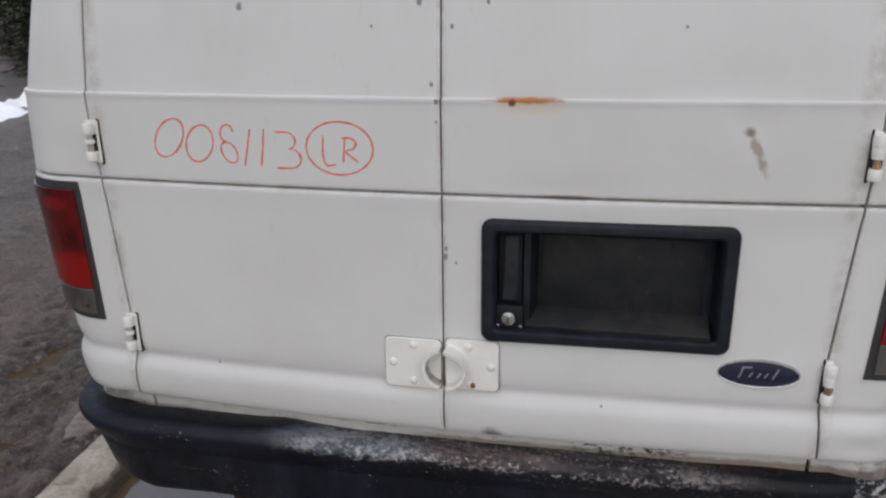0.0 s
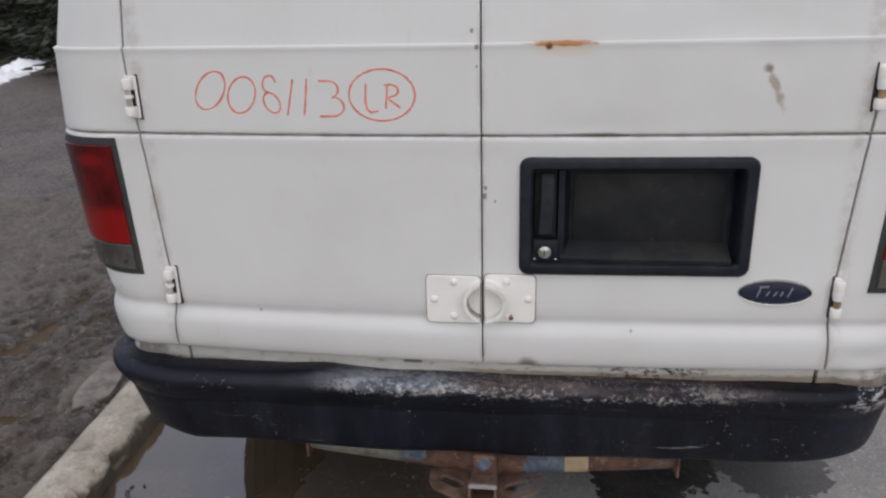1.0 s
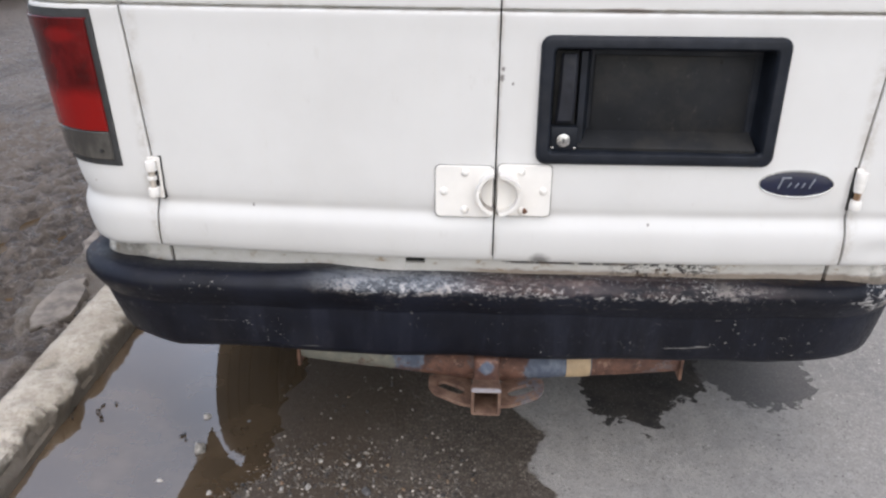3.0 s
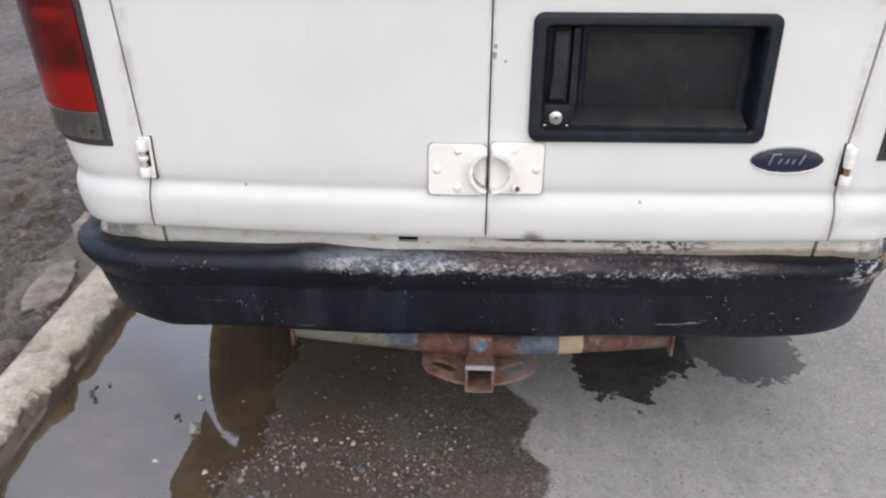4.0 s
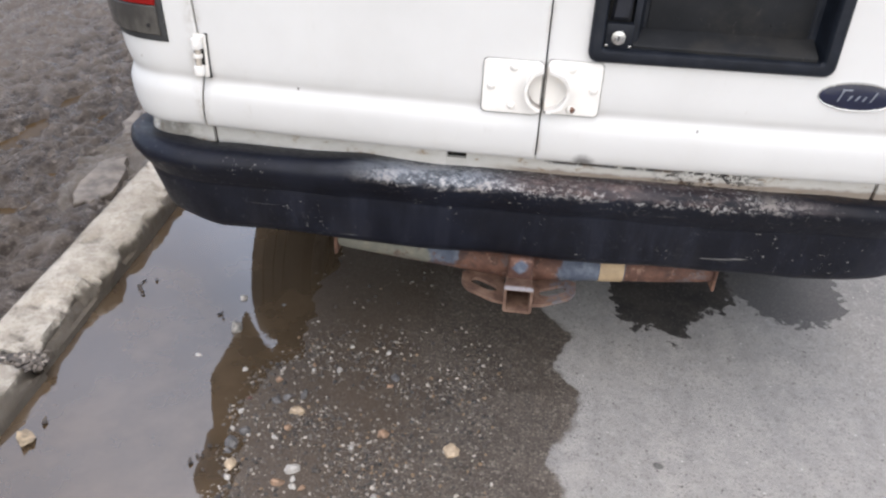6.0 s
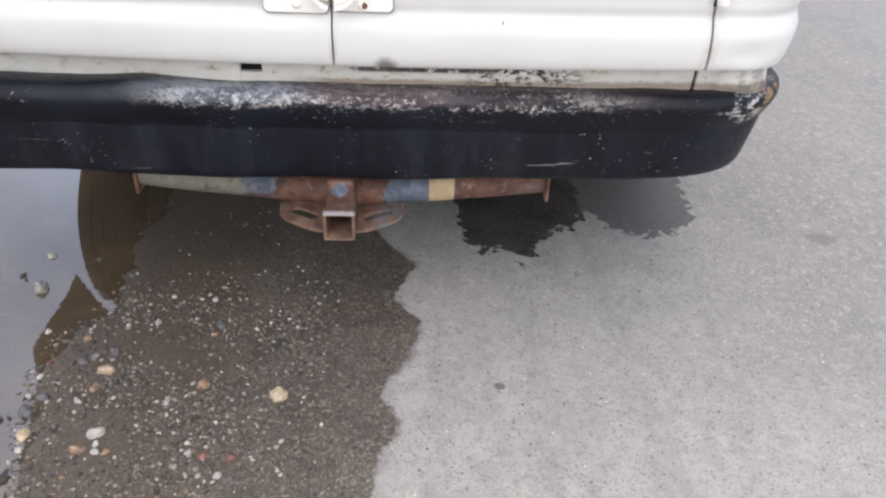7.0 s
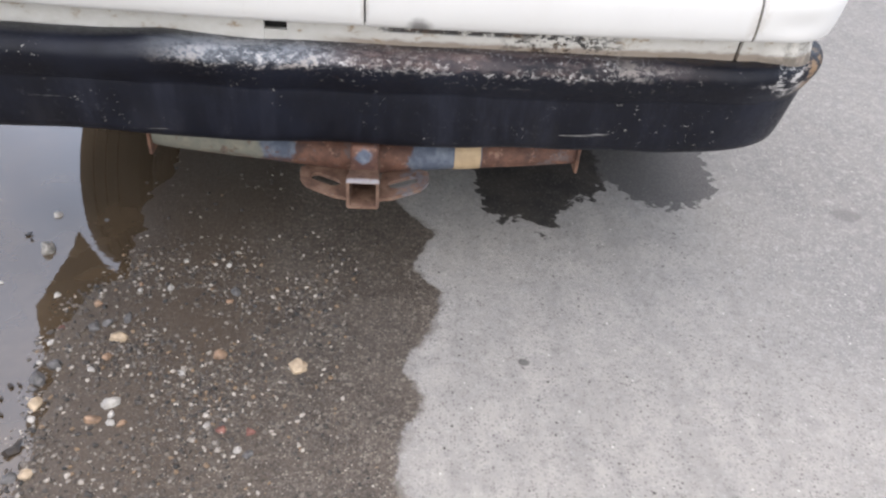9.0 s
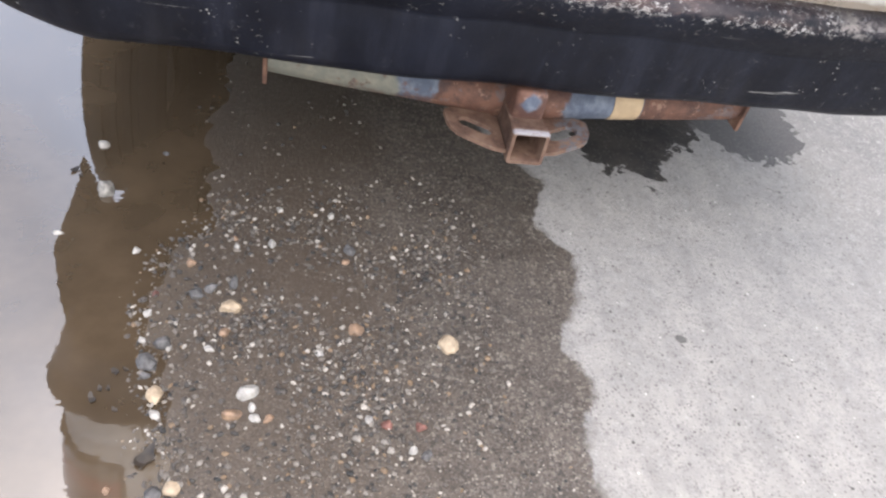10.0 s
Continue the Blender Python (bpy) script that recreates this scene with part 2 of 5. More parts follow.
    c = n.mix(n.m("MULTIPLY", ragged, 0.6), c, n.mix(n.step(n.noise(24, 4), 0.45, 0.58), (0.36, 0.34, 0.33), (0.15, 0.085, 0.06)))
    grime = n.m("MULTIPLY", n.m("MULTIPLY", n.step(n.y, 0.040, 0.065), n.step(zz, 0.574, 0.584)), n.step(grit, 0.46, 0.62))
    c = n.mix(n.m("MULTIPLY", grime, 0.55), c, (0.13, 0.085, 0.06))
    dots = n.m("MULTIPLY", n.m("MULTIPLY", n.step(n.y, 0.012, 0.03), n.step(zz, 0.568, 0.574)), n.m("MULTIPLY", n.step(n.noise(110, 4, 0.65), 0.58, 0.63), n.m("MULTIPLY", n.step(n.x, -0.42, -0.2), n.step(n.x, 0.62, 0.45))))
    c = n.mix(n.m("MULTIPLY", dots, 0.6), c, (0.40, 0.40, 0.41))
    # scattered chips, and the scuffed corner
    chip = n.m("MULTIPLY", n.step(n.noise(150, 4, 0.65, (0.6, 1, 1)), 0.65, 0.69), n.step(n.noise(7, 4), 0.47, 0.60))
    c = n.mix(n.m("MULTIPLY", chip, 0.5), c, (0.48, 0.47, 0.44))
    bent = n.m("MULTIPLY", n.step(n.x, -0.62, -0.84), n.m("MULTIPLY", n.step(n.z, 0.45, 0.52), n.step(n.noise(64, 6, 0.8, (1, 1, 1.3)), 0.59, 0.66)))
    c = n.mix(n.m("MULTIPLY", bent, 0.5), c, n.mix(n.step(n.noise(18, 4), 0.45, 0.58), (0.33, 0.33, 0.33), (0.13, 0.075, 0.05)))
    drag = n.step(n.noise(30, 5, 0.65, (0.10, 1, 2.4)), 0.665, 0.71)
    c = n.mix(n.m("MULTIPLY", drag, 0.35), c, (0.45, 0.44, 0.42))
    corner = n.m("MULTIPLY", n.step(n.x, 0.70, 0.86), n.m("MULTIPLY", n.step(n.z, 0.46, 0.52), n.step(n.z, 0.585, 0.56)))
    cw = n.step(n.m("ADD", n.m("MULTIPLY", corner, 0.2), n.noise(33, 6, 0.75, (0.7, 0.7, 1.5))), 0.68, 0.75)
    c = n.mix(n.m("MULTIPLY", cw, corner), c, n.mix(n.step(n.x, 0.86, 0.90), (0.42, 0.41, 0.40), (0.21, 0.135, 0.078)))
    n.set(Base_Color=c, Roughness=n.ramp(n.m("ADD", grit, n.m("MULTIPLY", pale, 0.3)), (0.35, 0.36), (0.8, 0.62)), Specular_IOR_Level=0.21)
    return n.bump(n.m("ADD", n.m("ADD", n.m("MULTIPLY", pale, -0.25), n.m("MULTIPLY", grit, 0.25)), cloud), 0.35, 0.006).mat


def make_hitch():
    n = Nodes("rusty_painted_hitch_steel")
    a, b, g = n.noise(16, 6, 0.65), n.noise(38, 6, 0.7), n.noise(120, 4, 0.7)
    rust = n.mix(n.step(a, 0.35, 0.7), (0.066, 0.030, 0.022), (0.165, 0.080, 0.053))
    rust = n.mix(n.m("MULTIPLY", n.step(b, 0.50, 0.66), 0.8), rust, (0.050, 0.028, 0.025))
    rust = n.mix(n.m("MULTIPLY", n.step(n.noise(52, 5, 0.7), 0.57, 0.66), 0.7), rust, (0.27, 0.165, 0.115))
    rust = n.mix(n.m("MULTIPLY", n.step(n.noise(21, 5, 0.7), 0.58, 0.63), 0.55), rust, (0.115, 0.105, 0.110))
    grey = n.mix(n.step(b, 0.4, 0.7), (0.15, 0.15, 0.125), (0.22, 0.205, 0.16))
    blue = n.mix(n.step(b, 0.4, 0.7), (0.07, 0.085, 0.12), (0.15, 0.17, 0.21))
    xx = n.m("ADD", n.x, n.m("MULTIPLY", n.m("SUBTRACT", a, 0.5), 0.07))
    c = n.mix(n.step(xx, -0.155, -0.165), rust, blue)
    c = n.mix(n.step(xx, -0.222, -0.235), c, grey)
    under = n.m("MULTIPLY", n.step(n.z, 0.295, 0.28), n.step(a, 0.38, 0.5))
    c = n.mix(n.m("MULTIPLY", under, 0.8), c, rust)
    right = n.m("MULTIPLY", n.step(xx, 0.088, 0.096), n.step(n.x, 0.250, 0.247))
    c = n.mix(right, c, blue)
    scab = n.m("MULTIPLY", n.step(xx, -0.13, -0.20), n.step(n.noise(31, 6, 0.75), 0.55, 0.63))
    c = n.mix(n.m("MULTIPLY", scab, 0.75), c, rust)
    crest = n.m("MULTIPLY", n.step(n.blob(n.x, n.z, -0.003, 0.345, 0.022, 0.02, 1.0, 45), 1.0, 0.6), n.step(n.y, 0.09, 0.07))
    c = n.mix(crest, c, blue)
    n.set(Base_Color=c, Roughness=0.75, Metallic=0.0)
    return n.bump(n.m("ADD", n.m("MULTIPLY", b, 0.6), n.m("MULTIPLY", g, 0.4)), 0.6, 0.004).mat


def make_rust(name, tone=1.0, patch=0.0):
    n = Nodes(name)
    a, g = n.noise(26, 6, 0.65), n.noise(120, 4, 0.7)
    c = n.ramp(a, (0.3, (0.075 * tone, 0.037 * tone, 0.026 * tone)), (0.55, (0.19 * tone, 0.10 * tone, 0.066 * tone)), (0.75, (0.30 * tone, 0.185 * tone, 0.125 * tone)))
    if patch:
        c = n.mix(n.step(n.noise(21, 3), 0.56, 0.6), c, (0.12, 0.14, 0.18))
    n.set(Base_Color=c, Roughness=0.8)
    return n.bump(g, 0.5, 0.003).mat


def make_receiver():
    """Rusty steel, its front rim worn bright along the top, with grey primer left on one ear."""
    n = Nodes("worn_rusty_receiver_steel")
    a, b, g = n.noise(30, 6, 0.68), n.noise(75, 5, 0.7), n.noise(150, 4, 0.7)
    c = n.ramp(a, (0.28, (0.055, 0.030, 0.022)), (0.48, (0.135, 0.076, 0.052)), (0.62, (0.20, 0.125, 0.088)), (0.78, (0.105, 0.055, 0.040)))
    c = n.mix(n.m("MULTIPLY", n.step(b, 0.56, 0.68), 0.5), c, (0.26, 0.19, 0.145))
    grey = n.m("MULTIPLY", n.step(n.m("ADD", n.x, n.m("MULTIPLY", n.m("SUBTRACT", a, 0.5), 0.12)), 0.062, 0.078), n.step(b, 0.46, 0.54))
    c = n.mix(n.m("MULTIPLY", grey, 0.8), c, (0.105, 0.112, 0.13))
    worn = n.m("MULTIPLY", n.m("MULTIPLY", n.step(n.z, 0.309, 0.3125), n.step(n.y, 0.000, -0.008)), n.step(n.m("ABSOLUTE", n.x), 0.040, 0.034))
    c = n.mix(n.m("MULTIPLY", worn, n.step(b, 0.34, 0.46)), c, (0.34, 0.32, 0.335))
    n.set(Base_Color=c, Roughness=0.72)
    return n.bump(n.m("ADD", b, n.m("MULTIPLY", g, 0.5)), 0.6, 0.004).mat


def make_plain(name, colour, rough=0.5, vary=0.15, scale=25, metal=0.0, coat=0.0, bump=0.15):
    n = Nodes(name)
    a = n.noise(scale, 5, 0.6)
    dark = tuple(v * (1 - vary) for v in colour)
    lite = tuple(min(1, v * (1 + vary)) for v in colour)
    n.set(Base_Color=n.mix(n.step(a, 0.3, 0.7), dark, lite), Roughness=n.ramp(n.noise(scale * 2.3, 4), (0.3, rough * 0.85), (0.75, min(1, rough * 1.15))), Metallic=metal, Coat_Weight=coat)
    return n.bump(n.noise(scale * 6, 3), bump, 0.002).mat


def make_trim():
    """Sun-faded dark blue-black plastic with dust in it."""
    n = Nodes("faded_dark_plastic")
    a = n.noise(18, 5, 0.6)
    c = n.mix(n.step(a, 0.35, 0.7), (0.006, 0.0078, 0.012), (0.0125, 0.0155, 0.023))
    dust = n.m("MULTIPLY", n.step(n.noise(9, 6, 0.7), 0.48, 0.75), 0.35)
    c = n.mix(dust, c, (0.045, 0.042, 0.038))
    n.set(Base_Color=c, Roughness=0.5, Specular_IOR_Level=0.25)
    return n.bump(n.noise(240, 2), 0.25, 0.001).mat


def make_dusty():
    """Dark plastic under a film of brown dust, thickest in blotches, with scratches."""
    n = Nodes("dusty_dark_plastic")
    c = n.mix(n.step(n.noise(14, 5, 0.6), 0.3, 0.7), (0.0075, 0.0085, 0.0105), (0.0135, 0.0145, 0.017))
    c = n.mix(n.m("MULTIPLY", n.step(n.noise(8, 6, 0.7), 0.42, 0.68), 0.45), c, (0.040, 0.036, 0.030))
    c = n.mix(n.m("MULTIPLY", n.step(n.noise(60, 5, 0.75, (1, 1, 0.5)), 0.60, 0.70), 0.3), c, (0.09, 0.085, 0.078))
    n.set(Base_Color=c, Roughness=0.65, Specular_IOR_Level=0.3)
    return n.bump(n.noise(200, 2), 0.2, 0.001).mat


def make_lens(name, colour, deep, stop=None):
    n = Nodes(name)
    rib = n.m("SINE", n.m("MULTIPLY", n.m("ADD", n.x, n.y), 420.0))
    cloud = n.noise(13, 4, 0.6, (1, 1, 0.7))
    c = n.mix(n.step(cloud, 0.38, 0.66), deep, colour)
    if stop:
        # the reflector cups behind the lens show through in its lower half and near its top
        cup = n.m("MULTIPLY", n.step(n.m("ADD", n.z, n.m("MULTIPLY", n.m("SUBTRACT", cloud, 0.5), 0.06)), 0.985, 0.94), 0.9)
        c = n.mix(cup, c, stop)
        c = n.mix(n.m("MULTIPLY", n.step(n.blob(n.z, n.m("ABSOLUTE", n.x), 1.075, 0.86, 0.022, 0.05, 0.7, 30), 1.0, 0.3), 0.6), c, stop)
    n.set(Base_Color=c, Roughness=0.2, Specular_IOR_Level=0.3, Coat_Weight=0.15, Coat_Roughness=0.06, Subsurface_Weight=0.0)
    return n.bump(n.m("ADD", rib, n.m("SINE", n.m("MULTIPLY", n.z, 300.0))), 0.10, 0.001).mat


def make_ground():
    n = Nodes("worn_asphalt_and_mud")
    wob = n.m("MULTIPLY", n.m("ADD", n.m("SUBTRACT", n.noise(22, 6, 0.7), 0.5), n.m("MULTIPLY", n.m("SUBTRACT", n.noise(75, 5, 0.7), 0.5), 0.35)), 0.06)
    fine, grit, big = n.noise(160, 4, 0.75), n.cells(210), n.noise(1.3, 5, 0.6)
    mid = n.noise(9, 6, 0.65)
    # dry, pale, worn surface with exposed stone
    stone = n.cells(235, "Color")
    sep = n.t.nodes.new("ShaderNodeSeparateColor")
    n.put(sep.inputs[0], stone)
    pick = sep.outputs[0]
    odd = n.t.nodes.new("ShaderNodeSeparateColor")
    n.put(odd.inputs[0], n.cells(72, "Color"))
    dry = n.mix(n.step(big, 0.3, 0.7), (0.318, 0.297, 0.272), (0.362, 0.339, 0.311))
    # paler strip on old asphalt, its colour carried towards the van to offset shade
    strip = n.step(n.blob(n.x, n.y, 0.34, -0.55, 0.86, 1.75, 0.7, 1.6), 1.15, 0.6)
    old = n.mix(n.step(big, 0.3, 0.7), (0.150, 0.147, 0.143), (0.19, 0.185, 0.18))
    dry = n.mix(strip, old, dry)
    dry = n.mix(n.m("MULTIPLY", n.step(mid, 0.40, 0.70), 0.3), dry, (0.205, 0.2, 0.192))
    dry = n.mix(n.m("MULTIPLY", n.step(pick, 0.74, 0.86), 0.34), dry, (0.38, 0.352, 0.33))
    dry = n.mix(n.m("MULTIPLY", n.step(pick, 0.20, 0.09), 0.42), dry, (0.155, 0.148, 0.14))
    dry = n.mix(n.m("MULTIPLY", n.m("MULTIPLY", n.step(n.cells(72), 0.24, 0.12), n.step(odd.outputs[1], 0.62, 0.66)), n.m("MULTIPLY", n.step(n.noise(9, 5), 0.42, 0.58), 0.85)), dry, (0.075, 0.07, 0.066))
    dry = n.mix(n.m("MULTIPLY", n.step(fine, 0.45, 0.75), 0.3), dry, (0.225, 0.22, 0.215))
    streaks = n.noise(5, 5, 0.6, (2.6, 0.5, 1))
    dry = n.mix(n.m("MULTIPLY", n.step(streaks, 0.42, 0.66), 0.45), dry, (0.222, 0.211, 0.198))
    dry = n.mix(n.m("MULTIPLY", n.step(n.noise(13, 6, 0.7), 0.46, 0.66), 0.5), dry, (0.232, 0.222, 0.211))
    dry = n.mix(n.m("MULTIPLY", n.step(n.noise(28, 6, 0.75), 0.50, 0.68), 0.5), dry, (0.185, 0.180, 0.174))
    dry = n.mix(n.m("MULTIPLY", n.step(n.noise(34, 6, 0.75), 0.50, 0.70), 0.5), dry, (0.385, 0.366, 0.345))
    # single stones of the mix: grey and brown dots, pits where some have come out, and pale chips
    bare = n.step(n.noise(7, 5, 0.65), 0.36, 0.60)
    speck = n.t.nodes.new("ShaderNodeSeparateColor")
    n.put(speck.inputs[0], n.cells(150, "Color"))
    dot = n.step(n.cells(150), 0.50, 0.28)
    dry = n.mix(n.m("MULTIPLY", n.m("MULTIPLY", dot, n.step(speck.outputs[0], 0.56, 0.70)), n.m("ADD", 0.18, n.m("MULTIPLY", bare, 0.42))), dry, (0.125, 0.118, 0.112))
    dry = n.mix(n.m("MULTIPLY", n.m("MULTIPLY", dot, n.step(speck.outputs[1], 0.76, 0.84)), 0.4), dry, (0.42, 0.40, 0.375))
    pit = n.t.nodes.new("ShaderNodeSeparateColor")
    n.put(pit.inputs[0], n.cells(46, "Color"))
    dry = n.mix(n.m("MULTIPLY", n.m("MULTIPLY", n.step(n.m("ADD", n.cells(46), n.m("MULTIPLY", n.m("SUBTRACT", fine, 0.5), 0.25)), 0.17, 0.11), n.step(pit.outputs[0], 0.58, 0.62)), n.m("ADD", 0.2, n.m("MULTIPLY", bare, 0.7))), dry, (0.07, 0.066, 0.062))
    dry = n.mix(n.m("MULTIPLY", n.m("MULTIPLY", n.step(n.cells(46), 0.15, 0.10), n.step(pit.outputs[1], 0.86, 0.88)), 0.8), dry, (0.56, 0.53, 0.49))
    # wet, silty part with stones in it
    wet = n.mix(n.step(mid, 0.35, 0.68), (0.050, 0.040, 0.033), (0.108, 0.089, 0.074))
    wet = n.mix(n.m("MULTIPLY", n.step(n.noise(210, 3, 0.8), 0.5, 0.7), 0.6), wet, (0.155, 0.13, 0.11))
    wet = n.mix(n.m("MULTIPLY", n.step(n.noise(150, 3, 0.8), 0.56, 0.68), 0.7), wet, (0.03, 0.025, 0.022))
    wet = n.mix(n.m("MULTIPLY", n.step(pick, 0.70, 0.86), 0.4), wet, (0.15, 0.128, 0.11))
    wet = n.mix(n.m("MULTIPLY", n.step(pick, 0.975, 0.99), 0.7), wet, (0.34, 0.31, 0.275))
    wet = n.mix(n.m("MULTIPLY", n.step(pick, 0.2, 0.1), 0.6), wet, (0.022, 0.02, 0.02))
    wet = n.mix(n.m("MULTIPLY", n.step(n.noise(26, 6, 0.78), 0.50, 0.64), 0.5), wet, (0.05, 0.042, 0.037))
    wet = n.mix(n.m("MULTIPLY", n.step(n.noise(2.6, 4), 0.45, 0.65), 0.25), wet, (0.11, 0.10, 0.093))
    # packed grit, stone by stone; silt tints it all brown
    for size, much in ((300, 0.75), (170, 0.8), (95, 0.5)):
        one = n.t.nodes.new("ShaderNodeSeparateColor")
        n.put(one.inputs[0], n.cells(size, "Color"))
        body = n.step(n.m("ADD", n.cells(size), n.m("MULTIPLY", n.m("SUBTRACT", fine, 0.5), 0.3)), 0.55, 0.34)
        tone = n.ramp(one.outputs[0], (0.0, (0.018, 0.016, 0.015)), (0.26, (0.048, 0.041, 0.035)), (0.55, (0.105, 0.090, 0.077)), (0.80, (0.165, 0.145, 0.127)), (0.96, (0.25, 0.228, 0.20)))
        wet = n.mix(n.m("MULTIPLY", n.m("MULTIPLY", body, n.step(one.outputs[1], 0.30, 0.45)), much), wet, tone)
    wet = n.mix(1.0, wet, (1.03, 1.0, 0.955), "MULTIPLY")
    # browner to the left: silt, plus the dark van's reflection painted in
    muddy = n.step(n.m("ADD", n.x, n.m("MULTIPLY", n.m("SUBTRACT", n.noise(4, 5, 0.65), 0.5), 0.35)), -0.10, -0.36)
    wet = n.mix(n.m("MULTIPLY", muddy, 0.68), wet, (0.070, 0.050, 0.034))
    silt = n.mix(n.step(n.noise(6, 6, 0.7), 0.35, 0.7), (0.07, 0.052, 0.036), (0.112, 0.086, 0.062))
    # its ragged rim: how far it reaches in x, stretch by stretch along y
    along = n.m("DIVIDE", n.m("ADD", n.y, 0.8), 1.8)
    rim = n.ramp(along, (0.0, 0.40), (0.17, 0.265), (0.207, 0.27), (0.281, 0.42), (0.325, 0.28), (0.386, 0.47), (0.42, 0.51),
                 (0.454, 0.555), (0.50, 0.33), (0.525, 0.37), (0.584, 0.53), (0.642, 0.26), (0.75, 0.0), (1.0, -0.6))
    edge = n.m("MULTIPLY", rim, 0.32)
    d = n.m("SUBTRACT", n.m("ADD", n.x, wob), edge)
    wetness = n.m("MULTIPLY", n.step(d, 0.006, -0.006), n.step(n.m("ADD", n.y, n.m("MULTIPLY", n.m("SUBTRACT", n.noise(5, 5, 0.6), 0.5), 0.7)), -1.55, -1.50))
    damp = n.m("MULTIPLY", n.step(d, 0.026, 0.0), n.m("MULTIPLY", n.step(n.noise(17, 6, 0.75), 0.47, 0.6), 0.75))
    silted = n.step(n.m("ADD", n.x, n.m("MULTIPLY", wob, 1.6)), -0.52, -0.63)
    wet = n.mix(silted, wet, silt)
    c = n.mix(damp, dry, (0.13, 0.115, 0.10))
    c = n.mix(wetness, c, wet)
    # oil under the bumper, and a damp patch beside it
    across = n.m("DIVIDE", n.m("SUBTRACT", n.m("ADD", n.x, n.m("MULTIPLY", n.m("SUBTRACT", n.noise(27, 4, 0.55), 0.5), 0.11)), 0.28), 0.76)
    near = n.ramp(across, (0.0, 0.70), (0.026, 0.37), (0.036, 0.242), (0.092, 0.225), (0.145, 0.20), (0.20, 0.16), (0.255, 0.160), (0.29, 0.258), (0.366, 0.388), (0.42, 0.41), (0.51, 0.585),
                  (0.53, 0.55), (0.615, 0.405), (0.692, 0.35), (0.814, 0.393), (0.895, 0.467), (0.936, 0.562), (0.958, 0.88), (1.0, 1.0))
    spill = n.m("SUBTRACT", n.m("ADD", n.y, n.m("ADD", n.m("MULTIPLY", wob, 0.9), n.m("MULTIPLY", n.m("SUBTRACT", n.noise(21, 4, 0.58), 0.5), 0.24))), n.m("ADD", 0.2, n.m("MULTIPLY", near, 0.6)))
    spill = n.m("MULTIPLY", n.m("MULTIPLY", n.step(spill, -0.006, 0.006), n.step(n.y, 0.98, 0.92)), n.m("MULTIPLY", n.step(across, 0.0, 0.01), n.step(across, 1.0, 0.99)))
    oily = n.step(n.m("ADD", n.x, n.m("MULTIPLY", wob, 1.5)), 0.685, 0.655)
    oil = n.m("MULTIPLY", spill, oily)
    leak = n.m("MULTIPLY", spill, n.m("SUBTRACT", 1.0, oily))
    c = n.mix(n.m("MULTIPLY", leak, 0.88), c, n.mix(n.step(fine, 0.4, 0.7), (0.046, 0.043, 0.042), (0.095, 0.089, 0.085)))
    c = n.mix(n.m("MULTIPLY", oil, 0.92), c, n.mix(n.step(mid, 0.35, 0.65), (0.010, 0.009, 0.0085), (0.036, 0.030, 0.025)))
    c = n.mix(n.m("MULTIPLY", n.m("MULTIPLY", n.m("MAXIMUM", oil, leak), dot), n.m("MULTIPLY", n.step(speck.outputs[1], 0.70, 0.80), 0.4)), c, (0.17, 0.15, 0.135))
    spot = n.step(n.blob(n.x, n.y, 1.335, 0.418, 0.05, 0.035, 0.6, 25), 1.0, 0.7)
    c = n.mix(n.m("MULTIPLY", spot, 0.6), c, (0.12, 0.11, 0.11))
    tar = n.step(n.blob(n.x, n.y, 0.345, -0.198, 0.014, 0.012, 0.9, 60), 1.0, 0.7)
    c = n.mix(n.m("MULTIPLY", tar, 0.7), c, (0.05, 0.048, 0.046))
    # mud past the kerb
    field = n.step(n.m("ADD", n.x, n.m("MULTIPLY", n.y, 0.075)), -1.19, -1.23)
    mud = n.mix(n.step(n.noise(4.2, 6, 0.68, (1, 0.6, 1)), 0.35, 0.68), (0.030, 0.023, 0.018), (0.080, 0.065, 0.054))
    for size, much, lo, hi in ((26, 0.8, 0.56, 0.34), (60, 0.7, 0.54, 0.34), (130, 0.6, 0.54, 0.36)):
        clod = n.t.nodes.new("ShaderNodeSeparateColor")
        n.put(clod.inputs[0], n.cells(size, "Color"))
        body = n.step(n.m("ADD", n.cells(size), n.m("MULTIPLY", n.m("SUBTRACT", n.noise(size * 1.4, 5, 0.75), 0.5), 0.9)), lo, hi)
        tone = n.ramp(clod.outputs[0], (0.0, (0.020, 0.014, 0.010)), (0.45, (0.060, 0.047, 0.038)), (0.85, (0.118, 0.100, 0.086)), (1.0, (0.18, 0.16, 0.142)))
        mud = n.mix(n.m("MULTIPLY", n.m("MULTIPLY", body, n.step(clod.outputs[1], 0.35, 0.5)), much), mud, tone)
    mud = n.mix(n.m("MULTIPLY", n.step(n.noise(19, 6, 0.8, (1, 0.7, 1)), 0.50, 0.57), 0.85), mud, (0.014, 0.009, 0.006))
    mud = n.mix(n.m("MULTIPLY", n.step(n.noise(95, 5, 0.78), 0.56, 0.66), 0.6), mud, (0.17, 0.152, 0.137))
    crest = n.step(n.m("ADD", n.z, n.m("MULTIPLY", n.m("SUBTRACT", n.noise(40, 5, 0.7), 0.5), 0.02)), 0.048, 0.082)
    mud = n.mix(n.m("MULTIPLY", crest, 0.55), mud, (0.135, 0.115, 0.100))
    slabby = n.step(n.blob(n.m("ADD", n.x, n.m("MULTIPLY", n.y, 0.075)), n.y, -1.44, 1.0, 0.13, 0.42, 0.8, 6), 1.0, 0.9)
